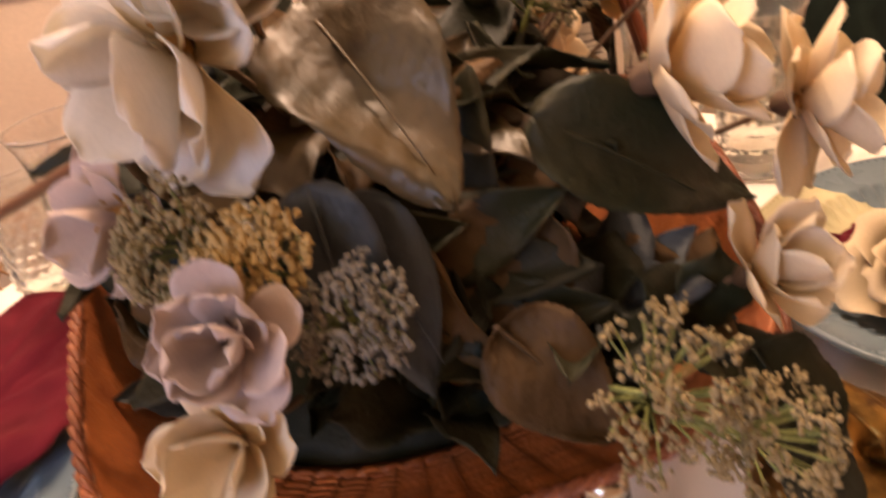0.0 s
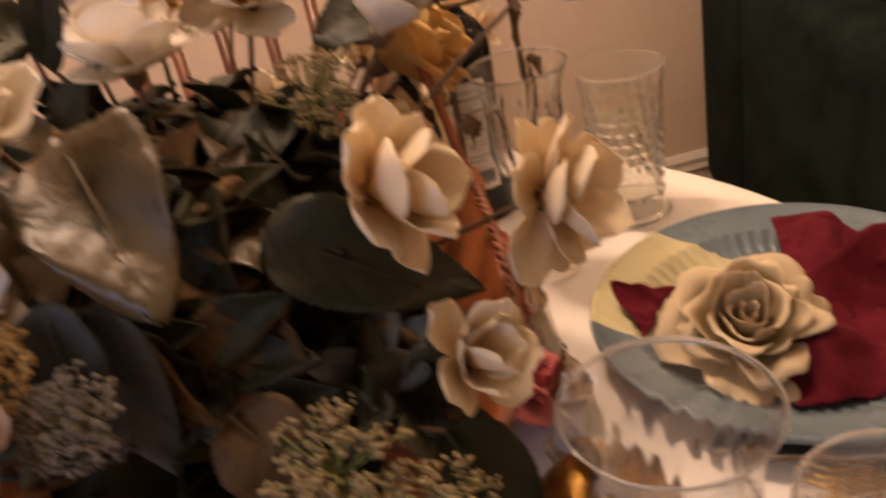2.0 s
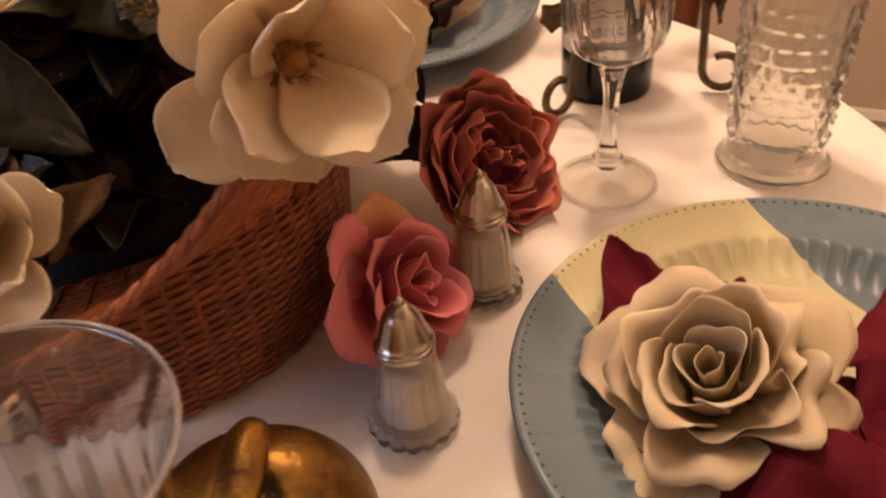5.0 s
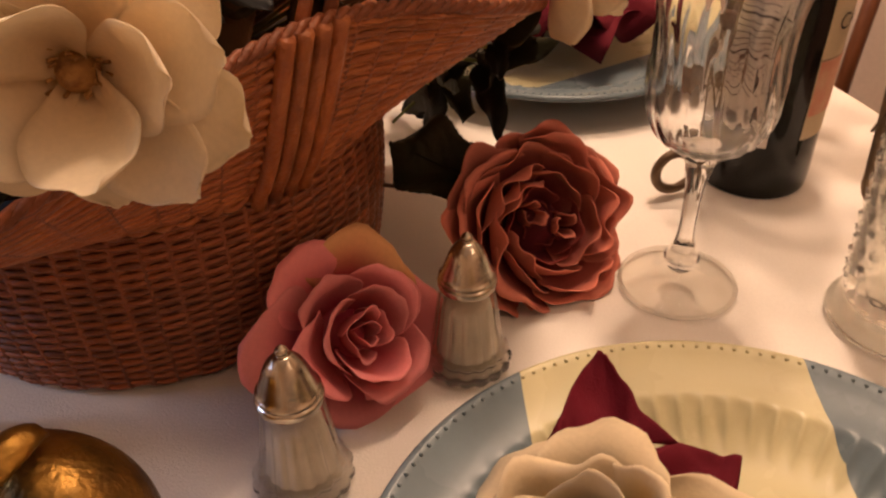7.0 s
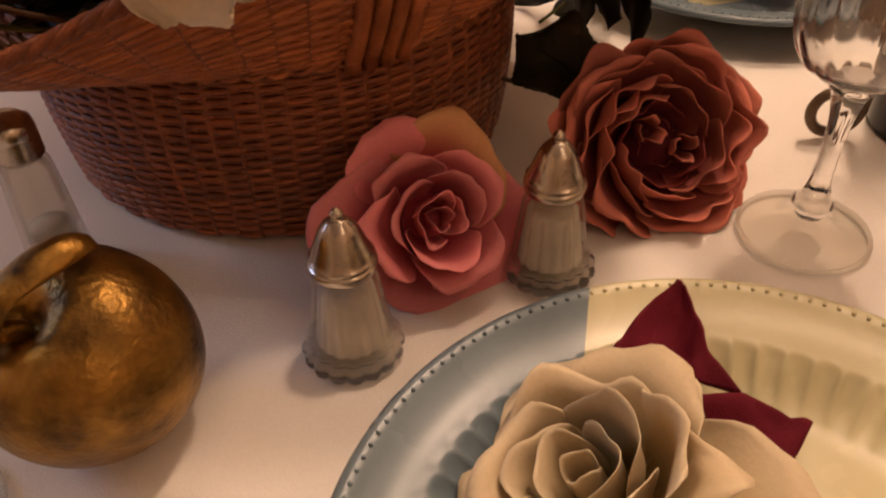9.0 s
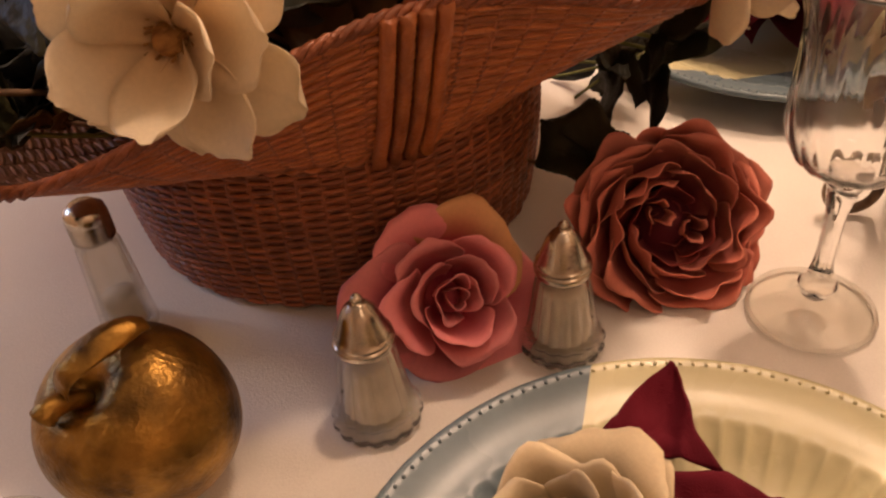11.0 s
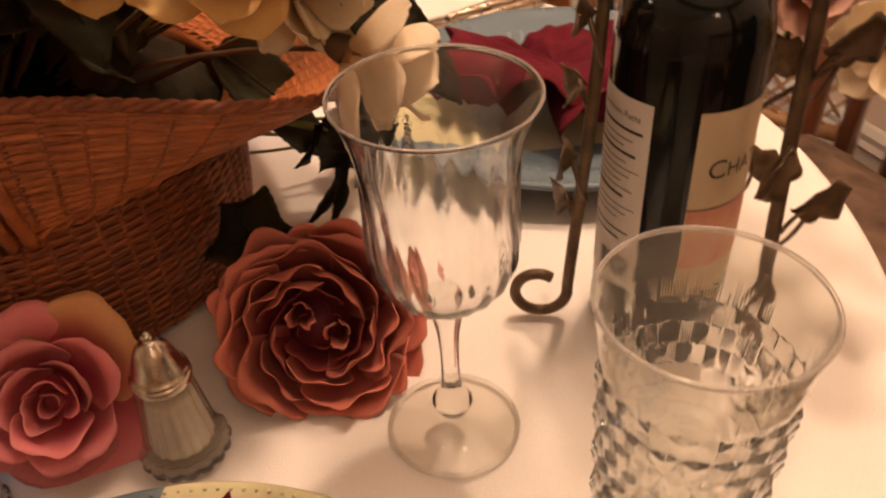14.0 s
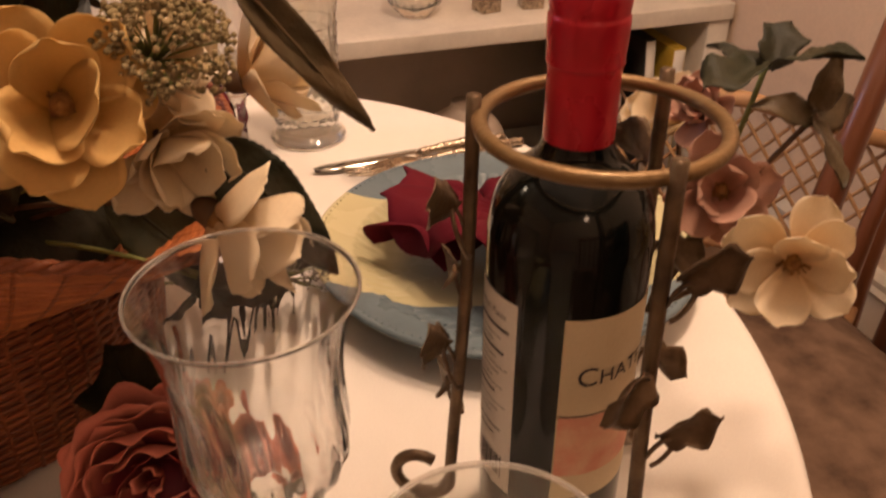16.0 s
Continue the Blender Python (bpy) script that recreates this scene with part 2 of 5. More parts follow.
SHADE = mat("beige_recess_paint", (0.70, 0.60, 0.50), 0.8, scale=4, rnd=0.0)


def two_glazes():
    """Plate glaze: cream-green dipped fields with straight edges on blue-grey."""
    m = mat("blue_grey_glaze", (0.145, 0.190, 0.218), 0.27, col2=(0.122, 0.165, 0.190), scale=16, fine=200, bump=0.05, rnd=0.03, spec=0.26)
    n, lk = m.node_tree.nodes, m.node_tree.links
    bsdf = n["Principled BSDF"]
    blue = bsdf.inputs["Base Color"].links[0].from_socket
    tc = n.new("ShaderNodeTexCoord")

    def side(nx, ny, c):
        dot, gt = n.new("ShaderNodeVectorMath"), n.new("ShaderNodeMath")
        dot.operation, gt.operation = "DOT_PRODUCT", "GREATER_THAN"
        dot.inputs[1].default_value = (nx, ny, 0)
        lk.new(tc.outputs["Object"], dot.inputs[0])
        lk.new(dot.outputs["Value"], gt.inputs[0])
        gt.inputs[1].default_value = c
        return gt.outputs[0]

    def both(a, b, op):
        k = n.new("ShaderNodeMath")
        k.operation = op
        lk.new(a, k.inputs[0])
        lk.new(b, k.inputs[1])
        return k.outputs[0]

    both_fields = both(side(0.635, 0.772, -0.063), side(-0.635, -0.772, -0.076), "MULTIPLY")
    mix = n.new("ShaderNodeMix")
    mix.data_type = "RGBA"
    mix.inputs[7].default_value = (0.54, 0.50, 0.30, 1)
    lk.new(both_fields, mix.inputs[0])
    lk.new(blue, mix.inputs[6])
    lk.new(mix.outputs[2], bsdf.inputs["Base Color"])
    return m


GLAZE = two_glazes()


# ---- builders ----
def link(name, bm, material, smooth=True):
    me = bpy.data.meshes.new(name)
    bmesh.ops.recalc_face_normals(bm, faces=bm.faces[:])
    bm.to_mesh(me)
    bm.free()
    for p in me.polygons:
        p.use_smooth = smooth
    for m in material if isinstance(material, (list, tuple)) else (material,):
        me.materials.append(m)
    return me


def part(name, bm, material, parent, label="", smooth=True, m=None):
    me = bm if isinstance(bm, bpy.types.Mesh) else link(name, bm, material, smooth)
    ob = new(name, me)
    ob.parent = parent
    if m is not None:
        ob.matrix_basis = m
    return tagged(ob, label)


def thing(name, m, label, category, group="", kind=""):
    ob = new(name)
    ob.empty_display_size = 0.02
    ob.matrix_basis = m
    return tagged(ob, label, category, group, kind)


def solo(name, bm, material, label, category="", group="", kind="", m=None, smooth=False):
    ob = new(name, link(name, bm, material, smooth))
    if m is not None:
        ob.matrix_basis = m
    return tagged(ob, label, category, group, kind)


def grid(bm, rows, closed_u=False, closed_v=False):
    """Faces between rows of points; returns the vertex rows."""
    vs = [[bm.verts.new(p) for p in r] for r in rows]
    nu, nv = len(vs), len(vs[0])
    for i in range(nu if closed_u else nu - 1):
        for j in range(nv if closed_v else nv - 1):
            a, b = vs[i], vs[(i + 1) % nu]
            bm.faces.new((a[j], a[(j + 1) % nv], b[(j + 1) % nv], b[j]))
    return vs


def lathe(profile, segs=48, wob=None, bm=None):
    """A body turned about z from (radius, height) pairs; wob(angle, radius, height) may change the radius."""
    bm = bm or bmesh.new()
    rows = []
    for r, z in profile:
        row = []
        for k in range(segs):
            a = 2 * math.pi * k / segs
            q = wob(a, r, z) if wob else r
            row.append((q * math.cos(a), q * math.sin(a), z))
        rows.append(row)
    vs = grid(bm, rows, closed_v=True)
    for row in (vs[0], vs[-1]):
        bm.faces.new(row)
    return bm


def smoothed(profile, k=4):
    """Catmull-Rom through profile points."""
    out = []
    p = [profile[0], *profile, profile[-1]]
    for i in range(1, len(p) - 2):
        for s in range(k):
            t = s / k
            out.append(tuple(0.5 * (2 * p[i][c] + (p[i + 1][c] - p[i - 1][c]) * t + (2 * p[i - 1][c] - 5 * p[i][c] + 4 * p[i + 1][c] - p[i + 2][c]) * t * t
                             + (3 * p[i][c] - p[i - 1][c] - 3 * p[i + 1][c] + p[i + 2][c]) * t ** 3) for c in range(len(p[i]))))
    return out + [tuple(profile[-1])]


def tube(points, radius, segs=8, bm=None, closed=False, ends=1.0):
    """A round bar along points; radius a number or a list."""
    bm = bm or bmesh.new()
    pts = [Vector(p) for p in points]
    n = len(pts)
    rows, ref = [], None
    for i, p in enumerate(pts):
        d = (pts[(i + 1) % n] - pts[i - 1]) if closed else (pts[min(i + 1, n - 1)] - pts[max(i - 1, 0)])
        d.normalize()
        if ref is None:
            ref = d.orthogonal().normalized()
        ref = (ref - d * ref.dot(d)).normalized()
        side = d.cross(ref)
        r = radius[i] if isinstance(radius, (list, tuple)) else radius
        rows.append([p + r * (math.cos(2 * math.pi * k / segs) * ref + math.sin(2 * math.pi * k / segs) * side) for k in range(segs)])
    vs = grid(bm, rows, closed_u=closed, closed_v=True)
    if not closed:
        for row in (vs[0], vs[-1]):
            bm.faces.new(row)
    return bm


def box(x0, y0, z0, x1, y1, z1, bevel=0.0, bm=None):
    bm = bm or bmesh.new()
    made = bmesh.ops.create_cube(bm, size=1.0, matrix=Matrix.LocRotScale(((x0 + x1) / 2, (y0 + y1) / 2, (z0 + z1) / 2), None, (x1 - x0, y1 - y0, z1 - z0)))
    if bevel:
        edges = list({e for v in made["verts"] for e in v.link_edges})
        bmesh.ops.bevel(bm, geom=edges, offset=bevel, segments=2, affect="EDGES", profile=0.6)
    return bm


def sheet(rows, thick):
    """A thin solid sheet from rows of points."""
    bm = bmesh.new()
    rows = [[Vector(p) for p in r] for r in rows]
    nu, nv = len(rows), len(rows[0])
    back = []
    for i in range(nu):
        line = []
        for j in range(nv):
            du = rows[min(i + 1, nu - 1)][j] - rows[max(i - 1, 0)][j]
            dv = rows[i][min(j + 1, nv - 1)] - rows[i][max(j - 1, 0)]
            nrm = du.cross(dv)
            nrm = nrm.normalized() if nrm.length > 1e-12 else Vector((0, 0, 1))
            line.append(rows[i][j] - nrm * thick)
        back.append(line)
    a, b = grid(bm, rows), grid(bm, back)
    for i in range(nu - 1):
        for j in (0, nv - 1):
            bm.faces.new((a[i][j], a[i + 1][j], b[i + 1][j], b[i][j]))
    for j in range(nv - 1):
        for i in (0, nu - 1):
            bm.faces.new((a[i][j], a[i][j + 1], b[i][j + 1], b[i][j]))
    return bm


def petal_mesh(name, material, length, width, cup=0.25, curl=0.0, ripple=0.06, seed=0, point=0.0, nu=12, nv=9, neck=0.25, thick=0.00035):
    """A petal from the origin along +y, hollow side up. cup: sideways hollow; curl: how far the tip bends back; point: how pointed."""
    rnd = random.Random(seed)
    ph = [rnd.uniform(0, 6.28) for _ in range(4)]
    rows = []
    for i in range(nu):
        u = 1 - (1 - i / (nu - 1)) ** 1.6
        k = min(1, u / 0.62)
        w = neck + (1 - neck) * (k * k * (3 - 2 * k)) if u < 0.62 else max(0.06, 1 - ((u - 0.62) / 0.38) ** 2.3) ** 0.5
        w *= 1 - point * max(0, u - 0.5)
        row = []
        for j in range(nv):
            v = 2 * j / (nv - 1) - 1
            x = v * w * width / 2 * (1 + 0.05 * math.sin(5 * u + ph[0]))
            edge = abs(v) ** 2
            y = u * length * (1 - 0.05 * edge * u) + ripple * 0.35 * length * edge * math.sin(6 * u + ph[1] + v)
            bow = 0.28 * math.sin(math.pi * u * 0.9)
            z = -bow * length * 0.35 + cup * width * (v * v) * (0.35 + 0.65 * math.sin(math.pi * min(1, u + 0.15)) ) * 0.55
            z -= curl * length * max(0, u - 0.55) ** 2 * 2.4
            z += ripple * width * u * (0.5 * math.sin(3.1 * v + ph[2]) + 0.6 * edge * math.sin(9 * u + 4 * v + ph[3]))
            z += ripple * width * 0.30 * u * u * edge * math.sin(19 * u + 8 * v + ph[0])
            y += ripple * length * 0.22 * u * u * math.sin(7 * v + ph[2]) * (1 - 0.4 * edge)
            row.append((x, y, z))
        rows.append(row)
    return link(name, sheet(rows, thick), material)


def leaf_mesh(name, material, length, width, seed=0, fold=0.25, droop=0.25, lobes=0, nu=27, nv=9):
    rnd = random.Random(seed)
    ph, lean = rnd.uniform(0, 6.28), rnd.uniform(-0.12, 0.12)
    rows = []
    for i in range(nu):
        u = i / (nu - 1)
        w = math.sin(math.pi * u ** 0.72) ** 0.75 if 0 < u < 1 else 0.03
        if lobes:
            w = max(0.04, w * (0.86 + 0.20 * math.cos(lobes * math.pi * u)))
        w *= 1 + 0.016 * (1 if i % 2 else -1)
        row = []
        for j in range(nv):
            v = 2 * j / (nv - 1) - 1
            vein = 0.036 * width * abs(math.cos(math.pi * (6.5 * u - 2.0 * abs(v)))) * (1 - abs(v) * 0.4)
            z = (fold + 0.12 * math.sin(3 * u + ph)) * width * 0.5 * w * abs(v) - droop * length * u * u + 0.06 * width * math.sin(6 * u + 2.5 * v + ph) - vein
            z += 0.05 * width * abs(v) ** 3 * math.sin(15 * u + 3 * v + ph)
            row.append((v * max(w, 0.03) * width / 2 + lean * length * u * u, u * length + (0.10 * length * abs(v) * w if lobes else -0.06 * length * abs(v) * w), z))
        rows.append(row)
    return link(name, sheet(rows, 0.0005), material)


def petal_pose(turn, tilt, out=0.0, up=0.0, s=1.0, twist=0.0):
    return pose(0, 0, up, 0, 0, turn) @ pose(0, out, 0, 90 - tilt, 0, 0) @ pose(0, 0, 0, 0, twist, 0) @ Matrix.Scale(s, 4)


CORE = Vector((0.088, 0.47, 0.84))


def aimed(where, axis, turn=0):
    return Matrix.Translation(where) @ Vector(axis).to_track_quat("Z", "Y").to_matrix().to_4x4() @ pose(0, 0, 0, 0, 0, turn)


def stem_to(parent, end, radius, material, sag=0.02):
    """A stem from the flower's base to a place in the world."""
    inv = parent.matrix_basis.inverted()
    b = inv @ Vector(end)
    mid = Vector((0, 0, -0.35 * b.length)) * 0.6 + b * 0.35
    pts = [(1 - t) ** 2 * Vector((0, 0, -0.001)) + 2 * t * (1 - t) * mid + t * t * b for t in [k / 10 for k in range(11)]]
    part("stem", tube(pts, radius, 6), material, parent)

# ---- the room ----
def slab(name, x0, y0, z0, x1, y1, z1, material, label):
    return solo(name, box(x0, y0, z0, x1, y1, z1), material, label, "structure", kind="structure")


slab("floor", -1.9, -1.9, -0.06, 2.5, 2.2, 0.0, CARPET, "brown carpeted floor of the dining room")
slab("ceiling", -1.9, -1.9, 2.55, 2.5, 2.2, 2.65, CEIL, "plain white ceiling")
slab("wall_north", -1.9, 1.93, 0.0, 2.5, 2.05, 2.55, WALL, "beige painted wall with a chair rail")
slab("wall_south", -1.9, -1.9, 0.0, 2.5, -1.8, 2.55, WALL, "beige painted wall")
slab("wall_east", 2.4, -1.8, 0.0, 2.5, 1.93, 2.55, WALL, "beige painted wall")
slab("wall_west", -1.9, -1.8, 0.0, -1.8, 1.93, 2.55, WALL, "beige painted wall behind the shelf unit")


def moulding(name, y, heights, label):
    """A profiled strip along the north wall; heights: (height, how far it stands out)."""
    bm = bmesh.new()
    rows = [[(x, y - d, z) for z, d in heights] for x in (-1.4, 2.4)]
    grid(bm, rows)
    return solo(name, bm, TRIM, label, "trim", kind="structure")


moulding("chair_rail", 1.93, [(0.872, -0.002), (0.872, 0.012), (0.882, 0.020), (0.892, 0.012), (0.905, 0.013), (0.913, 0.026), (0.925, 0.026), (0.930, -0.002)],
         "cream painted chair rail with two beads")
moulding("baseboard", 1.93, [(0.0, -0.002), (0.0, 0.014), (0.125, 0.014), (0.138, 0.022), (0.150, 0.016), (0.165, 0.018), (0.178, 0.008), (0.182, -0.002)],
         "cream painted baseboard with a moulded top")

# west side: a low white built-in shelf with things on it
shelf = thing("built_in_shelf", pose(0, 0, 0), "white painted low built-in shelf unit with an open recess below", "shelf unit")
part("top_board", box(-1.8, -0.6, 0.515, -1.08, 2.03 - 0.11, 0.556, 0.004), WHITE, shelf)
part("back_panel", box(-1.8, -0.6, 0.0, -1.62, 1.92, 0.513), SHADE, shelf)
part("side_panel", box(-1.62, 1.862, 0.02, -1.09, 1.92, 0.513, 0.003), WHITE, shelf)
part("base_board", box(-1.62, -0.6, 0.0, -1.09, 1.86, 0.05, 0.003), WHITE, shelf)
part("upright", box(-1.62, 1.02, 0.052, -1.55, 1.06, 0.513), SHADE, shelf)


def cut_bowl(m):
    t = thing("glass_bowl", m, "cut glass bowl standing on the white shelf", "bowl")
    prof = [(0.001, 0.004), (0.032, 0.0), (0.036, 0.004), (0.058, 0.03), (0.066, 0.06), (0.064, 0.085), (0.061, 0.085), (0.061, 0.06), (0.05, 0.03), (0.001, 0.014)]
    part("bowl", lathe(prof, 48, lambda a, r, z: r * (1 + 0.05 * math.cos(16 * a + 300 * z))), CUT, t)
    return t


cut_bowl(pose(-1.22, 1.17, 0.556))


def trinket_box(m, w, h):
    t = thing("trinket_box", m, "small square silver trinket box on the white shelf", "box", "boxes on the shelf")
    part("body", box(-w / 2, -w / 2, 0, w / 2, w / 2, h * 0.7, 0.003), SILVER, t)
    part("lid", box(-w / 2 - 0.002, -w / 2 - 0.002, h * 0.7 + 0.001, w / 2 + 0.002, w / 2 + 0.002, h, 0.004), SILVER, t)


trinket_box(pose(-1.2, 1.335, 0.556, 0, 0, 12), 0.05, 0.07)
trinket_box(pose(-1.2, 1.445, 0.556, 0, 0, -8), 0.052, 0.06)


def candle_jar(m):
    t = thing("glass_candle_cup", m, "small clear glass candle cup on the white shelf", "candle holder", "glass cups on the shelf")
    part("cup", lathe([(0.001, 0.004), (0.026, 0.0), (0.029, 0.01), (0.033, 0.07), (0.031, 0.07), (0.027, 0.012), (0.001, 0.01)], 32), CUT, t)


for y in (1.62, 1.78):
    candle_jar(pose(-1.19, y, 0.556))


def book(m, w, h, d, cover, label):
    t = thing("book", m, label, "book", "books under the shelf")
    part("cover", box(-w / 2, -d / 2, 0, w / 2, d / 2, h, 0.002), cover, t)
    part("page_block", box(-w / 2 + 0.003, -d / 2 - 0.001, 0.004, w / 2 - 0.003, d / 2 - 0.004, h - 0.004), LABEL_WHITE, t)


book(pose(-1.22, 1.80, 0.05, 0, 0, 90), 0.035, 0.40, 0.24, YELLOW_PAPER, "tall yellow book standing under the shelf")
book(pose(-1.26, 1.765, 0.05, 0, -4, 90), 0.03, 0.42, 0.26, BLACK, "tall black binder leaning under the shelf")
book(pose(-1.30, 1.685, 0.05, 0, -4, 90), 0.07, 0.36, 0.24, ORANGE_PAPER, "orange-brown box file under the shelf")

ball = thing("round_vase", pose(-1.25, 1.30, 0.05), "round beige pottery vase under the shelf", "vase")
part("body", lathe(smoothed([(0.04, 0.0), (0.09, 0.05), (0.115, 0.13), (0.09, 0.21), (0.04, 0.25), (0.032, 0.27)], 4), 40), SHADE, ball)


# ---- chairs ----
def slat_chair(m, seat_cover, label, group="dining chairs"):
    """Faces -y; origin on the floor under the seat's middle."""
    c = thing("dining_chair", m, label, "chair", group)
    seat = bmesh.new()
    rows = []
    for i in range(13):
        y = -0.2 + 0.41 * i / 12
        row = []
        for j in range(13):
            x = (-0.22 + 0.44 * j / 12) * (1.04 - 0.12 * i / 12)
            e = min(1, 5 * min(i, 12 - i) / 12, 5 * min(j, 12 - j) / 12)
            row.append((x, y, 0.435 + 0.045 * e ** 0.6))
        rows.append(row)
    part("seat", sheet(rows, 0.05), seat_cover, c, "upholstered seat cushion")
    part("seat_frame", box(-0.222, -0.2, 0.36, 0.222, 0.205, 0.41, 0.006), WOOD, c)
    for sx in (-1, 1):
        part("front_leg", tube([(sx * 0.2, -0.18, 0.36), (sx * 0.2, -0.18, 0.2), (sx * 0.198, -0.18, 0.0)], [0.022, 0.018, 0.013], 10), WOOD, c)
        part("rear_stile", tube([(sx * 0.215, 0.26, 0.0), (sx * 0.215, 0.205, 0.4), (sx * 0.222, 0.225, 0.62), (sx * 0.232, 0.29, 0.97)], [0.016, 0.02, 0.019, 0.015], 8), WOOD, c)
    for k in range(5):
        x = -0.15 + 0.075 * k
        part("slat", tube([(x, 0.208, 0.41), (x * 1.02, 0.228, 0.62), (x * 1.05, 0.285, 0.945)], 0.0105, 8), WOOD, c)
    crest = [[(-0.262 + 0.524 * j / 16, 0.285 - 0.02 * math.cos((j - 8) / 8 * 1.5) + dy, z + 0.012 * math.cos((j - 8) / 8 * 1.5)) for j in range(17)] for dy, z in
             ((0, 0.935), (-0.012, 0.95), (-0.01, 0.985), (0.005, 0.99), (0.016, 0.965), (0.012, 0.94))]
    bm = bmesh.new()
    vs = grid(bm, crest, closed_u=True)
    for j in (0, 16):
        bm.faces.new([r[j] for r in vs])
    part("crest_rail", bm, WOOD, c)
    return c


slat_chair(pose(0.10, 1.17, 0), VELVET, "red-brown slat-back dining chair with a brown velvet seat")
slat_chair(pose(1.27, 0.88, 0, 0, 0, 90), PINK_FABRIC, "dark wooden slat-back chair with a dusty pink seat")


def cane_chair(m):
    c = thing("cane_chair", m, "low chair with a woven cane lattice back panel", "chair")
    for sx in (-1, 1):
        part("stile", tube([(sx * 0.23, 0.0, 0.0), (sx * 0.23, 0.0, 0.4), (sx * 0.235, 0.015, 0.61)], 0.016, 8), WOOD, c)
        part("front_leg", tube([(sx * 0.22, -0.38, 0.0), (sx * 0.22, -0.38, 0.31)], 0.016, 8), WOOD, c)
    for z in (0.34, 0.60):
        part("rail", tube([(-0.235, 0.01, z), (0, 0.02, z + 0.015), (0.235, 0.01, z)], 0.014, 8), CANE, c)
    part("seat", box(-0.24, -0.4, 0.30, 0.24, 0.0, 0.33, 0.008), CANE, c)
    bm = bmesh.new()
    for k in range(-13, 25):
        for s in (-1, 1):
            a0 = k * 0.036
            pts = []
            for q in range(9):
                z = 0.34 + 0.26 * q / 8
                x = s * (-0.235 + a0 + (z - 0.34) * 0.8)
                if abs(x) < 0.23:
                    pts.append((x, 0.012 + 0.002 * s + 0.02 * (z - 0.34), z))
            if len(pts) > 1:
                tube(pts, 0.0032, 5, bm)
    part("cane_lattice", bm, CANE, c, "open diamond cane lattice")
    return c


cane_chair(pose(-0.42, 1.48, 0, 0, 0, 38))


def armchair(m):
    c = thing("armchair", m, "dark green velvet armchair in the corner", "armchair")
    part("back", box(0, 0.36, 0.1, 0.85, 0.56, 1.25, 0.04), GREEN_VELVET, c)
    part("seat_cushion", box(0.16, -0.25, 0.30, 0.69, 0.36, 0.48, 0.05), GREEN_VELVET, c)
    part("base", box(0.14, -0.22, 0.04, 0.71, 0.36, 0.30, 0.02), GREEN_VELVET, c)
    for x in (0, 0.71):
        part("arm", box(x, -0.26, 0.04, x + 0.14, 0.36, 0.66, 0.04), GREEN_VELVET, c)
    return c


armchair(pose(1.06, 1.36, 0))

# ---- the table ----
TC = Vector((0.094, 0.512))
TOP = 0.75
table = thing("round_table", pose(TC.x, TC.y, 0), "round pedestal dining table under a white cloth", "table")
part("tabletop", lathe([(0.001, 0.715), (0.51, 0.715), (0.518, 0.722), (0.518, 0.738), (0.51, 0.745), (0.001, 0.745)], 64), WOOD, table)
part("pedestal", lathe(smoothed([(0.14, 0.03), (0.09, 0.08), (0.05, 0.2), (0.07, 0.4), (0.045, 0.6), (0.12, 0.712)], 4), 24), WOOD, table)
part("foot", lathe([(0.30, 0.0), (0.30, 0.02), (0.14, 0.05), (0.001, 0.052)], 32), WOOD, table)


def tablecloth():
    bm = bmesh.new()
    segs = 180
    rows = []
    prof = [(0.02, 0), (0.15, 0), (0.3, 0), (0.42, 0), (0.5, 0), (0.516, -0.0006), (0.5215, -0.003), (0.5245, -0.008), (0.527, -0.02), (0.53, -0.05), (0.535, -0.1), (0.542, -0.17), (0.55, -0.25)]
    for r, dz in prof:
        row = []
        for k in range(segs):
            a = 2 * math.pi * k / segs
            f = min(1, max(0, -dz - 0.012) / 0.2)
            q = r + f * (0.028 * math.sin(9 * a + 0.6) + 0.012 * math.sin(17 * a + 2.0) + 0.01 * math.sin(5 * a))
            wr = 0.0006 * noise.noise((r * 9 * math.cos(a), r * 9 * math.sin(a), 1.0)) if dz == 0 else 0
            row.append((q * math.cos(a), q * math.sin(a), TOP + dz + wr - (0.0008 if dz == 0 else 0)))
        rows.append(row)
    vs = grid(bm, rows, closed_v=True)
    bm.faces.new(vs[0])
    return bm


cloth = solo("tablecloth", tablecloth(), LINEN, "white linen tablecloth hanging over the round table", "tablecloth", m=pose(TC.x, TC.y, 0), smooth=True)


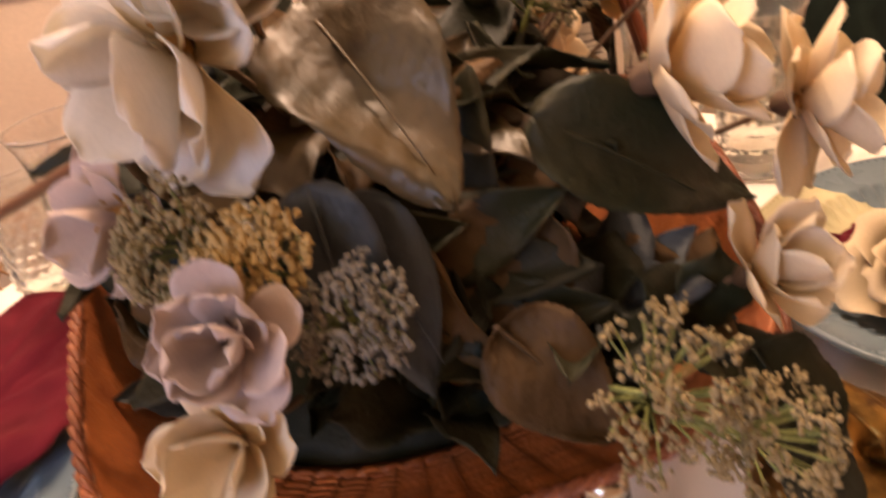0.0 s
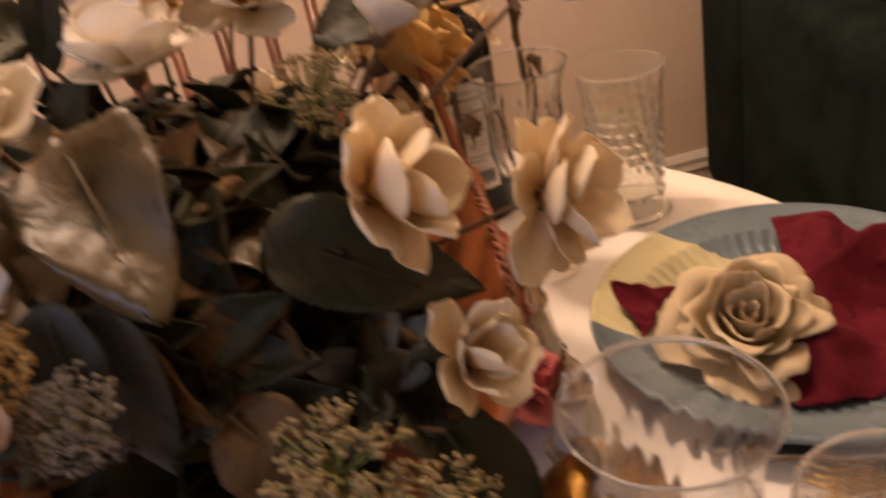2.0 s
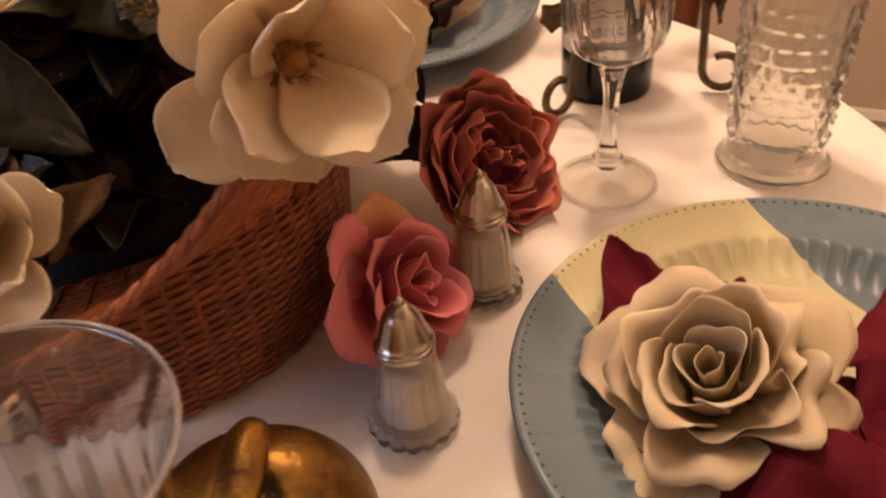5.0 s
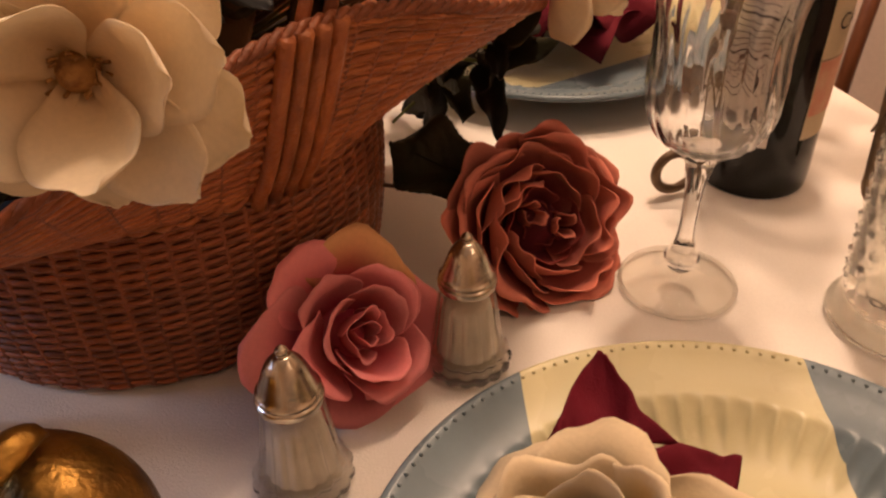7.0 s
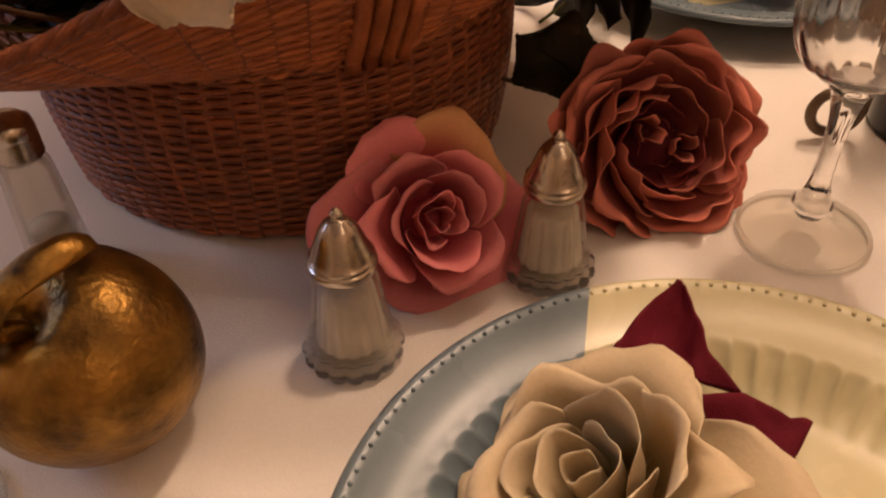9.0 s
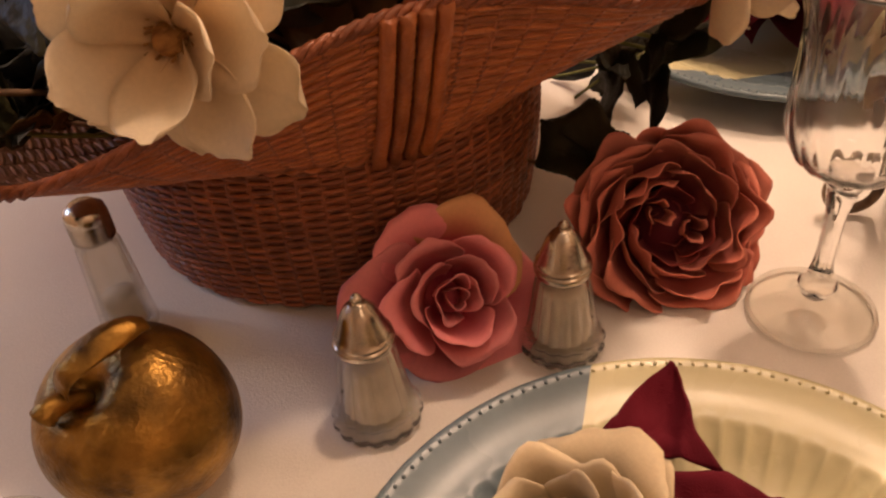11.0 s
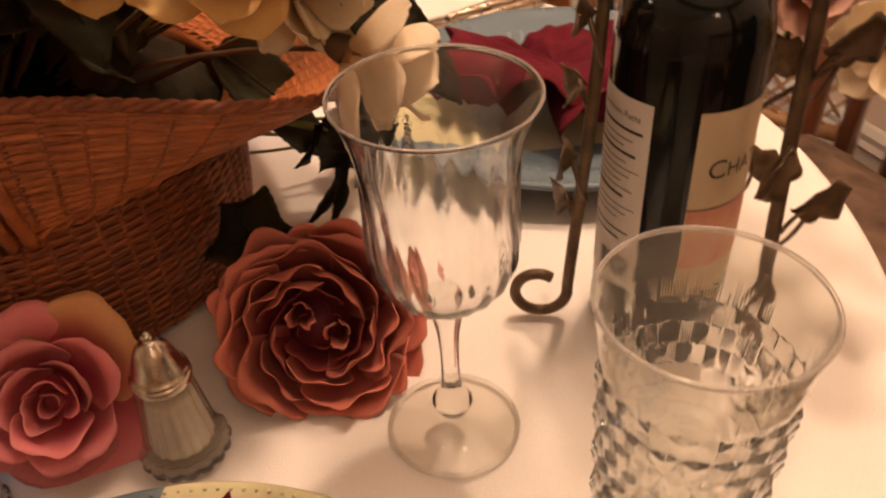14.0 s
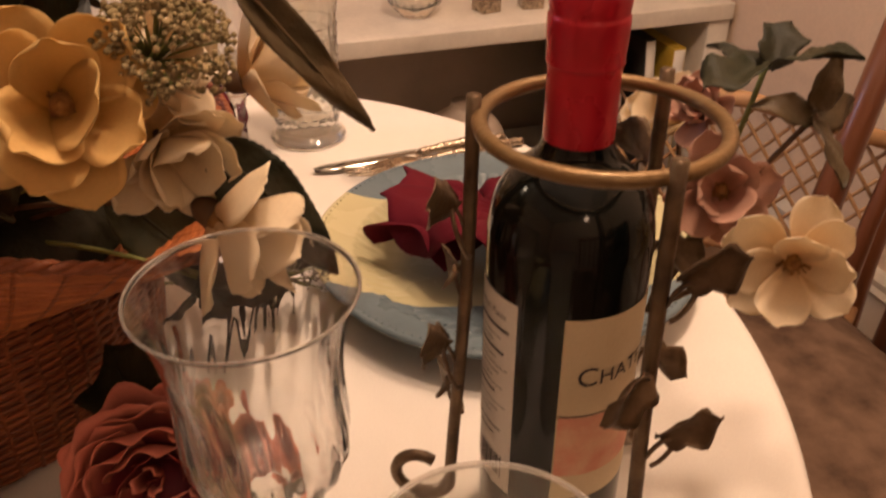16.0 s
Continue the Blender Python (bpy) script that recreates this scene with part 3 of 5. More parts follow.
# ---- plates ----
def plate_mesh():
    prof = [(0.001, 0.007), (0.05, 0.0072), (0.088, 0.0076), (0.093, 0.0080), (0.097, 0.0092), (0.101, 0.0110), (0.105, 0.0134), (0.109, 0.0162), (0.112, 0.0184), (0.115, 0.0203), (0.1175, 0.0216), (0.1195, 0.0223), (0.122, 0.0226), (0.126, 0.0229), (0.136, 0.0256), (0.144, 0.0288), (0.1475, 0.0306), (0.1495, 0.0305),
            (0.1515, 0.0285), (0.1505, 0.0262), (0.140, 0.0225), (0.125, 0.0175), (0.112, 0.010), (0.100, 0.003), (0.09, 0.0005), (0.084, 0.0005), (0.082, 0.003), (0.001, 0.0035)]
    bm, rows = bmesh.new(), []
    for n, (r, z) in enumerate(prof):
        # a ring of hollow flutes, deepest under its scalloped upper edge
        f = max(0.0, min(1.0, (r - 0.098) / 0.010, (0.1205 - r) / 0.004)) if n < 14 else 0.0
        row = []
        for k in range(512):
            a = 2 * math.pi * k / 512
            dip = abs(math.sin(32 * a)) ** 0.7
            q = r + 0.0022 * f * (dip - 0.5)
            row.append((q * math.cos(a), q * math.sin(a), z - 0.0020 * f * dip))
        rows.append(row)
    vs = grid(bm, rows, closed_v=True)
    for row in (vs[0], vs[-1]):
        bm.faces.new(row)
    return bm


PLATE = link("charger_plate", plate_mesh(), GLAZE)
BEADS = bmesh.new()
for k in range(150):
    a = 2 * math.pi * k / 150
    bmesh.ops.create_icosphere(BEADS, subdivisions=1, radius=0.0011, matrix=Matrix.Translation((0.1462 * math.cos(a), 0.1462 * math.sin(a), 0.0302)))
BEADS = link("bead_edge", BEADS, GLAZE)


def charger(m, label):
    p = tagged(new("charger_plate", PLATE), label, "plate", "plates on the table")
    p.matrix_basis = m
    tagged(part("bead_edge", BEADS, None, p), kind="stuff")
    return p


charger(pose(0.494, 0.487, TOP), "blue-grey and cream glazed charger plate with a beaded rim")
charger(pose(0.085, 0.879, TOP, 0, 0, 115), "blue-grey and cream glazed charger plate behind the wine bottle")
charger(pose(-0.285, 0.475, TOP, 0, 0, 190), "cream and blue-grey glazed charger plate beyond the basket")


# ---- napkins ----
def cornet(apex, heading, length, r0, r1, lo=-15, hi=195):
    """Rows of a cloth cone lying on its side, open at its far end."""
    a = math.radians(heading)
    d, side = Vector((math.cos(a), math.sin(a), 0)), Vector((math.sin(a), -math.cos(a), 0))
    rows = []
    for i in range(15):
        s = i / 14
        row = []
        for k in range(25):
            f = math.radians(lo + (hi - lo) * k / 24)
            rr = r0 + (r1 - r0) * s ** 0.9
            q = length * s * (1 + 0.10 * math.cos(f) + 0.05 * math.sin(3 * f))
            rr *= 1 + 0.06 * math.sin(4 * f + 6 * s)
            p = Vector(apex) + d * q + side * rr * math.cos(f) * 1.15 + Vector((0, 0, rr * (0.35 + 0.75 * math.sin(f))))
            row.append((p.x, p.y, max(p.z, 0.011)))
        rows.append(row)
    return rows


def napkin(m, outline, label, seed=1, high=0.03, cornets=()):
    """A bunched cloth: outline as (angle, radius, rise) round its middle."""
    rnd = random.Random(seed)
    nr, na = 16, 120
    outline = sorted(outline)
    ang = [o[0] for o in outline] + [outline[0][0] + 360]
    rad = [o[1] for o in outline] + [outline[0][1]]
    ris = [o[2] for o in outline] + [outline[0][2]]
    soft_at = lambda q, xs, ys: (lambda m: ys[m] + (ys[m + 1] - ys[m]) * (lambda f: f * f * (3 - 2 * f))((q - xs[m]) / (xs[m + 1] - xs[m])))(max(0, min(len(xs) - 2, int(np.searchsorted(xs, q, side='right')) - 1)))
    rows = []
    for i in range(nr):
        s = 0.004 + 0.996 * i / (nr - 1)
        row = []
        for k in range(na):
            a = outline[0][0] + 360 * k / (na - 1)
            r, h = soft_at(a, ang, rad), soft_at(a, ang, ris)
            th = math.radians(a)
            fold = 0.5 * math.sin(7 * th + 0.7 * seed) * (seed > 1) + 0.25 * math.sin(13 * th + seed)
            fold2 = noise.noise((2.2 * s * math.cos(th) * 2, 2.2 * s * math.sin(th) * 2, seed)) * 0.8
            z = 0.012 + h * (s ** 1.1) + high * (0.35 * (1 - s) + 0.32 * fold * s * (1.2 - 0.7 * s) + 0.3 * fold2 * s)
            z -= 0.75 * h * max(0.0, (s - 0.72) / 0.28) ** 2 * (0.6 + 0.4 * math.sin(6 * th + seed))
            z += 0.004 * noise.noise((14 * r * s * math.cos(th) * 3, 22 * r * s * math.sin(th) * 3, seed + 4.0))
            rr = r * s * (1 + 0.03 * math.sin(13 * th) * s)
            row.append((rr * math.cos(th), rr * math.sin(th), max(z, 0.0105)))
        rows.append(row)
    cloth = thing("napkin", m, label, "napkin", "burgundy napkins")
    part("fold", sheet(rows, 0.0011), NAPKIN, cloth)
    for args in cornets:
        part("fold", sheet(cornet(*args), 0.0011), NAPKIN, cloth)
    return cloth


def patch(a, b, c, d, swell=0.0, crest=0.0, out=0.0, ridges=0.0, seed=0, n=26):
    """A draped piece of cloth between four corners: a-b its raised edge, b-c its outer edge."""
    a, b, c, d = (Vector(p) for p in (a, b, c, d))
    rows = []
    for i in range(n):
        u = i / (n - 1)
        row = []
        for j in range(n):
            v = j / (n - 1)
            p = a * (1 - u) * (1 - v) + b * u * (1 - v) + c * u * v + d * (1 - u) * v
            p.z += swell * math.sin(math.pi * u) * math.sin(math.pi * v) + crest * math.sin(math.pi * u ** 0.8) * (1 - v) ** 2
            p.z += ridges * math.sin(9.5 * u + 2.2 * v + seed) * math.sin(math.pi * (0.15 + 0.8 * v))
            p += (b - a).normalized() * out * math.sin(math.pi * v) * u
            p.z += 0.0075 * noise.noise((p.x * 42, p.y * 42, seed + 0.5)) + 0.004 * (1 - abs(2 * noise.noise((p.x * 26 + p.y * 30, p.y * 22 - p.x * 12, seed + 5.5)))) ** 3 + 0.0024 * noise.noise((p.x * 120, p.y * 120, seed + 3.5))
            p.x += 0.007 * noise.noise((p.x * 34, p.y * 34, seed + 8.0))
            p.y += 0.007 * noise.noise((p.x * 34, p.y * 34, seed + 12.0))
            p.z = max(p.z, 0.7625)
            row.append(tuple(p))
        rows.append(row)
    return sheet(rows, 0.0011)


bunch = thing("napkin", pose(0, 0, 0), "bunched burgundy cloth napkin on the charger plate", "napkin", "burgundy napkins")
for k, (corners, shape) in enumerate((
        (((0.405, 0.500, 0.766), (0.530, 0.500, 0.772), (0.525, 0.425, 0.768), (0.415, 0.425, 0.764)), (0.006, 0.0, 0.0, 0.003)),
        (((0.535, 0.592, 0.784), (0.584, 0.584, 0.782), (0.572, 0.490, 0.788), (0.490, 0.490, 0.780)), (0.010, 0.002, 0.0, 0.003)),
        (((0.505, 0.490, 0.786), (0.613, 0.520, 0.797), (0.548, 0.402, 0.765), (0.512, 0.430, 0.770)), (-0.028, 0.018, 0.012, 0.004)),
        (((0.448, 0.455, 0.780), (0.538, 0.450, 0.778), (0.528, 0.384, 0.765), (0.446, 0.392, 0.765)), (0.014, 0.0, 0.004, 0.007)),
        (((0.374, 0.547, 0.797), (0.379, 0.548, 0.797), (0.425, 0.545, 0.772), (0.380, 0.502, 0.769)), (-0.004, 0.0, 0.0, 0.001)),
        (((0.425, 0.545, 0.772), (0.452, 0.555, 0.770), (0.470, 0.490, 0.768), (0.400, 0.490, 0.768)), (0.004, 0.0, 0.0, 0.002)))):
    part("fold", patch(*corners, *shape, seed=k), NAPKIN, bunch)
napkin(pose(0.058, 0.888, TOP + 0.008), [(-180, 0.06, 0.01), (-130, 0.07, 0.03), (-95, 0.10, 0.05), (-60, 0.10, 0.06), (-20, 0.11, 0.06), (30, 0.12, 0.05), (80, 0.10, 0.03), (130, 0.08, 0.02), (179, 0.06, 0.01)],
       "bunched burgundy cloth napkin behind the wine bottle", 2, 0.04,
       [((0.0, 0.0, 0.016), -70, 0.10, 0.008, 0.030), ((0.0, 0.0, 0.016), -10, 0.11, 0.008, 0.032), ((0.0, 0.0, 0.016), -130, 0.09, 0.008, 0.026)])
napkin(pose(-0.235, 0.585, TOP + 0.008), [(-180, 0.10, 0.03), (-120, 0.10, 0.03), (-70, 0.11, 0.03), (-30, 0.12, 0.04), (10, 0.13, 0.045), (45, 0.14, 0.05), (85, 0.13, 0.04), (130, 0.09, 0.03), (179, 0.10, 0.03)],
       "bunched burgundy cloth napkin beyond the flower basket", 3, 0.03,
       [((0.0, 0.0, 0.014), 48, 0.13, 0.010, 0.040)])


# ---- flowers ----
def cup_petal(material, turn, r, span, h, flare, roll=0.0, ripple=0.0015, drop=0.0, lean=0.12, seed=0, peaks=(0.0, 0.0, 0.10, 0.16), nu=15, nv=21):
    """A cupped petal that wraps the flower's axis: radius r at its belly, reaching out by flare and rolling back at its lip."""
    rnd = random.Random(seed)
    ph = [rnd.uniform(0, 6.28) for _ in range(5)]
    k0, k1, notch = rnd.uniform(2.2, 3.6), rnd.uniform(5, 8), rnd.uniform(-0.04, 0.08)
    peak, off = rnd.choice(peaks), rnd.uniform(-0.4, 0.4)
    rows = []
    for i in range(nu):
        u = i / (nu - 1)
        row = []
        for j in range(nv):
            v = 2 * j / (nv - 1) - 1
            top = 0.94 - 0.34 * abs(v) ** 2.4 - notch * math.exp(-(v * 4) ** 2) + 0.03 * math.sin(k1 * v + ph[3]) + 0.012 * math.sin(17 * v + ph[1]) + peak * max(0.0, 1 - 2.2 * abs(v - off)) 
            g = min(1.0, u * top)
            a = math.radians(turn) + math.radians(span) * v * (0.40 + 0.60 * math.sin(math.pi / 2 * min(1.0, 0.15 + 1.25 * g))) * (1 - 0.12 * u ** 4)
            rad = r * (0.22 + 0.78 * math.sin(math.pi / 2 * min(1.0, 1.7 * g))) + flare * g ** 1.7 + lean * r * v
            lip = max(0.0, (g - 0.72) / 0.28)
            rad += roll * lip ** 1.5
            z = h * (1 - (1 - g) ** 1.25) - drop * g ** 2 - roll * 0.9 * lip ** 2.2
            edge = max(g ** 2, v * v * g)
            wave = ripple * edge * (math.sin(k0 * v * 2 + ph[0]) + 0.6 * math.sin(k1 * v + 3 * u + ph[1]))
            rad += wave
            z += 0.9 * ripple * edge * math.sin(k1 * v + ph[2]) + 0.4 * ripple * math.sin(4 * u + 3 * v + ph[4])
            row.append((rad * math.cos(a), rad * math.sin(a), z))
        rows.append(row)
    me = link("petal", sheet(rows, 0.0004), material)
    uv = me.uv_layers.new(name="across_and_along")
    for lp in me.loops:
        q = lp.vertex_index % (nu * nv)
        uv.data[lp.index].uv = ((q % nv) / (nv - 1), (q // nv) / (nu - 1))
    return me


def cupped_rose(name, m, rings, label, category="rose", seed=1, size=1.0, group="roses on the table", peaks=(0.0, 0.0, 0.10, 0.16)):
    """Rings of (count, material, r, span, h, flare, roll, ripple, drop), from the heart outwards."""
    f = thing(name, m @ Matrix.Scale(size, 4), label, category, group)
    rnd = random.Random(seed)
    for q, (count, material, r, span, h, flare, roll, ripple, drop) in enumerate(rings):
        for k in range(count):
            mats = material if isinstance(material, (list, tuple)) else (material,)
            turn = 360 * k / count + 47 * q + rnd.uniform(-16, 16)
            part("petal", cup_petal(mats[k % len(mats)], turn, r * rnd.uniform(0.92, 1.08), span * rnd.uniform(0.85, 1.15), h * rnd.uniform(0.86, 1.10), flare * rnd.uniform(0.70, 1.25), roll * rnd.uniform(0.3, 1.7), ripple * rnd.uniform(0.7, 1.5), drop * rnd.uniform(0.7, 1.2), seed=seed * 997 + q * 31 + k, peaks=peaks), None, f)
    mat0 = rings[0][1]
    part("heart", lathe(smoothed([(0.001, -0.004), (0.012, -0.002), (0.016, 0.004), (0.010, 0.012), (0.002, 0.018)], 3), 20), mat0[0] if isinstance(mat0, (list, tuple)) else mat0, f)
    return f


def petals_for(material, length, width, k=3, **kw):
    return [petal_mesh("petal", material, length, width, seed=s * 11 + 3, **kw) for s in range(k)]


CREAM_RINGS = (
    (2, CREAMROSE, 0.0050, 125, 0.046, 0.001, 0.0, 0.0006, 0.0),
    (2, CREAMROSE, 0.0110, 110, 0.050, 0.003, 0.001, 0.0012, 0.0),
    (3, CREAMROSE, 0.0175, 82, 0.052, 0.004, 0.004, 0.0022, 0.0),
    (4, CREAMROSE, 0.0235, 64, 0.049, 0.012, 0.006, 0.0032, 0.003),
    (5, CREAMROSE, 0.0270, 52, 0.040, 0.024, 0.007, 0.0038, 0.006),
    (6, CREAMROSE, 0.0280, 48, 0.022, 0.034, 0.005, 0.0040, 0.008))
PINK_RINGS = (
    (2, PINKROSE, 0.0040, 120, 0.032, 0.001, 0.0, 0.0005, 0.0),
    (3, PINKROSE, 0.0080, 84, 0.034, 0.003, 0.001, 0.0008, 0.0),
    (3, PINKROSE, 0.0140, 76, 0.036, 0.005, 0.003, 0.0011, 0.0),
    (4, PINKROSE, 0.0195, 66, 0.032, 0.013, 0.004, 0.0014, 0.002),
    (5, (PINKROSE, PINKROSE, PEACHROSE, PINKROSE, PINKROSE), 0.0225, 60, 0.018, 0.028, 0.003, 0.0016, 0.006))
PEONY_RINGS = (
    (3, PEONY_SHADED, 0.0090, 58, 0.017, 0.001, 0.0, 0.0010, 0.0),
    (4, PEONY_SHADED, 0.0175, 60, 0.021, 0.002, 0.0, 0.0012, 0.0),
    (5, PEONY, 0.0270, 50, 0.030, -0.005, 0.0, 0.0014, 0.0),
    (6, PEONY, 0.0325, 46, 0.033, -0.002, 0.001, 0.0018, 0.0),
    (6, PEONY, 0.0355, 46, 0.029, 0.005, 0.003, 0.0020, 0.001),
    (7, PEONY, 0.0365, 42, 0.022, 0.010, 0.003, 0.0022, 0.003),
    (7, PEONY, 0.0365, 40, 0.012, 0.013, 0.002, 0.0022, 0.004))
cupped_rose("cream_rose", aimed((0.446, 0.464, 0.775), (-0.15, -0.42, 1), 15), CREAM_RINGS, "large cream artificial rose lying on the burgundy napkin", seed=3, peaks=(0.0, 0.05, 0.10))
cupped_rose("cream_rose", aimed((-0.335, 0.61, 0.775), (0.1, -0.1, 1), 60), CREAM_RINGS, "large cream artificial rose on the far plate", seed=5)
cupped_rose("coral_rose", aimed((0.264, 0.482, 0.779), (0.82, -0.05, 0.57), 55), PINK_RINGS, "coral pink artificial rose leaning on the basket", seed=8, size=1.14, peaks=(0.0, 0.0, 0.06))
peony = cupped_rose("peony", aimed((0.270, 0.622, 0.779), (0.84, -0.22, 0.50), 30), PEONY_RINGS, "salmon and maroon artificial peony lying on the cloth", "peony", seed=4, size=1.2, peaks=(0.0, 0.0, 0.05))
for k, (px, py) in enumerate(((0.006, -0.007), (-0.002, 0.010))):
    for q in range(3):
        part("curled_petal", cup_petal(PEONY, 120 * q + 40 * k, 0.0045, 62, 0.024, 0.001, 0.001, 0.0008, seed=60 + 7 * k + q, nu=8, nv=9), None, peony, "small curled salmon petal", m=pose(px, py, 0.002))

MAG_W = petals_for(PETAL, 0.047, 0.042, 5, cup=0.36, curl=0.1, ripple=0.05, nu=15, nv=11)
MAG_P = petals_for(PEACH, 0.047, 0.037, 5, cup=0.36, curl=0.12, ripple=0.055, nu=15, nv=11)
MAG_O = petals_for(OCHRE, 0.046, 0.040, 4, cup=0.45, curl=0.1, ripple=0.05)
SMALL_L = petals_for(LILAC, 0.031, 0.026, 3, cup=0.4, curl=0.1, ripple=0.08)


def heart_cone(size):
    bm = lathe(smoothed([(0.001, 0.0), (0.007 * size, 0.002 * size), (0.006 * size, 0.010 * size), (0.001, 0.018 * size)], 3), 14)
    rnd = random.Random(5)
    for k in range(26):
        a, b = rnd.uniform(0, 6.28), rnd.uniform(0.4, 1.0)
        tube([(0.004 * size * math.cos(a), 0.004 * size * math.sin(a), 0.003 * size), (0.013 * size * b * math.cos(a), 0.013 * size * b * math.sin(a), 0.014 * size * (1.3 - b * 0.6))], 0.0007 * size, 4, bm)
    return bm


CONE = link("stamen_cone", heart_cone(1.0), STAMEN)


def magnolia(where, axis, meshes, size=1.0, rings=((3, 18), (4, 48), (4, 74)), turn=0, label="white artificial magnolia in the basket", stem=True, group="magnolias in the basket", root=None):
    f = thing("magnolia", aimed(where, axis, turn), label, "flower", group)
    rnd = random.Random(int(1000 * where[0]) * 31 + int(1000 * where[1]))
    for q, (count, tilt) in enumerate(rings):
        for k in range(count):
            part("petal", rnd.choice(meshes), None, f, m=petal_pose(360 * k / count + 52 * q + rnd.uniform(-12, 12), tilt + rnd.uniform(-9, 9), 0.003 * size, 0.002 * size * (2 - q), size * rnd.uniform(0.88, 1.08), rnd.uniform(-12, 12)))
    if rings[0][1] > 14:
        tagged(part("stamen_cone", CONE, None, f, m=Matrix.Scale(size, 4)), kind="stuff")
    part("calyx", lathe(smoothed([(0.002, -0.010 * size), (0.006 * size, -0.006 * size), (0.008 * size, 0.002 * size)], 3), 12), STEM, f)
    if stem:
        stem_to(f, root or CORE, 0.0016, STEM)
    return f


BUD = ((3, 6), (3, 12), (3, 20))
CUP = ((3, 12), (4, 30), (4, 52))
magnolia((0.046, 0.330, 1.070), (-0.62, -0.75, -0.05), MAG_W, 1.0, turn=20)
magnolia((0.068, 0.335, 1.084), (-0.10, -0.7, 0.70), MAG_W, 0.80, CUP)
magnolia((0.208, 0.335, 1.020), (0.75, -0.42, 0.25), MAG_P, 0.95, ((3, 16), (4, 36), (5, 62)), label="peach artificial magnolia in the basket")
magnolia((0.294, 0.384, 0.972), (0.80, -0.58, 0.12), MAG_P, 1.0, ((4, 26), (5, 54), (6, 80)), label="cream artificial magnolia hanging over the basket rim", turn=15)
magnolia((0.231, 0.302, 0.943), (0.55, -0.6, 0.55), MAG_P, 0.72, CUP, label="small pale magnolia bud over the basket rim")
magnolia((0.105, 0.450, 1.068), (0.0, 0.10, 1.0), MAG_W, 0.86, ((3, 22), (4, 46), (5, 66)))
magnolia((0.108, 0.525, 1.080), (0.0, -0.3, 0.9), MAG_O, 0.85, CUP, label="tan artificial magnolia in the basket")
magnolia((0.166, 0.521, 1.075), (0.1, -0.4, 0.85), MAG_W, 0.95)
magnolia((0.235, 0.440, 1.060), (0.4, -0.35, 0.8), MAG_W, 0.85, BUD, label="white magnolia bud in the basket")
magnolia((0.318, 0.450, 1.062), (0.85, -0.3, 0.35), MAG_W, 0.72, BUD, label="white magnolia bud on a long bare stem")
magnolia((0.012, 0.455, 1.105), (-0.7, -0.35, 0.5), MAG_W, 0.85, CUP, label="white half-open magnolia in the basket")
magnolia((0.050, 0.560, 1.120), (-0.2, -0.1, 0.9), MAG_W, 0.9, CUP)
magnolia((0.010, 0.330, 1.015), (-0.6, -0.7, 0.2), SMALL_L, 0.95, label="small pale lilac artificial flower in the basket")
magnolia((0.044, 0.262, 0.997), (-0.1, -0.9, 0.5), SMALL_L, 0.9, CUP, label="pale lilac artificial flower in the basket")
magnolia((0.036, 0.258, 0.962), (-0.3, -0.9, 0.45), MAG_P, 0.62, CUP, label="tan cup-shaped artificial flower in the basket")
# the side towards the wine bottle
magnolia((0.264, 0.612, 0.992), (0.80, 0.12, 0.38), MAG_O, 0.90, label="ochre artificial magnolia hanging over the basket rim")
magnolia((0.235, 0.540, 1.015), (0.85, -0.05, 0.4), MAG_O, 1.05, CUP, label="ochre artificial magnolia in the basket", turn=30)
magnolia((0.225, 0.645, 0.990), (0.6, 0.6, 0.35), MAG_P, 0.7, CUP, label="tan artificial magnolia over the basket rim")
magnolia((0.246, 0.662, 0.925), (0.45, 0.70, -0.42), MAG_P, 1.0, ((3, 16), (4, 34), (3, 58)), label="cream artificial magnolia drooping below the basket rim", turn=40)
magnolia((0.228, 0.645, 0.958), (0.75, 0.25, -0.1), MAG_P, 0.85, CUP, label="tan artificial magnolia hanging over the basket rim", turn=10)
magnolia((0.130, 0.690, 0.945), (0.1, 0.9, 0.3), MAG_P, 0.95, CUP, label="tan artificial magnolia hanging over the basket rim")
magnolia((0.255, 0.560, 1.005), (0.85, 0.1, 0.3), MAG_O, 0.80, label="ochre artificial magnolia hanging over the basket rim", turn=70)
magnolia((0.140, 0.650, 1.050), (0.2, 0.5, 0.8), MAG_W, 0.9)


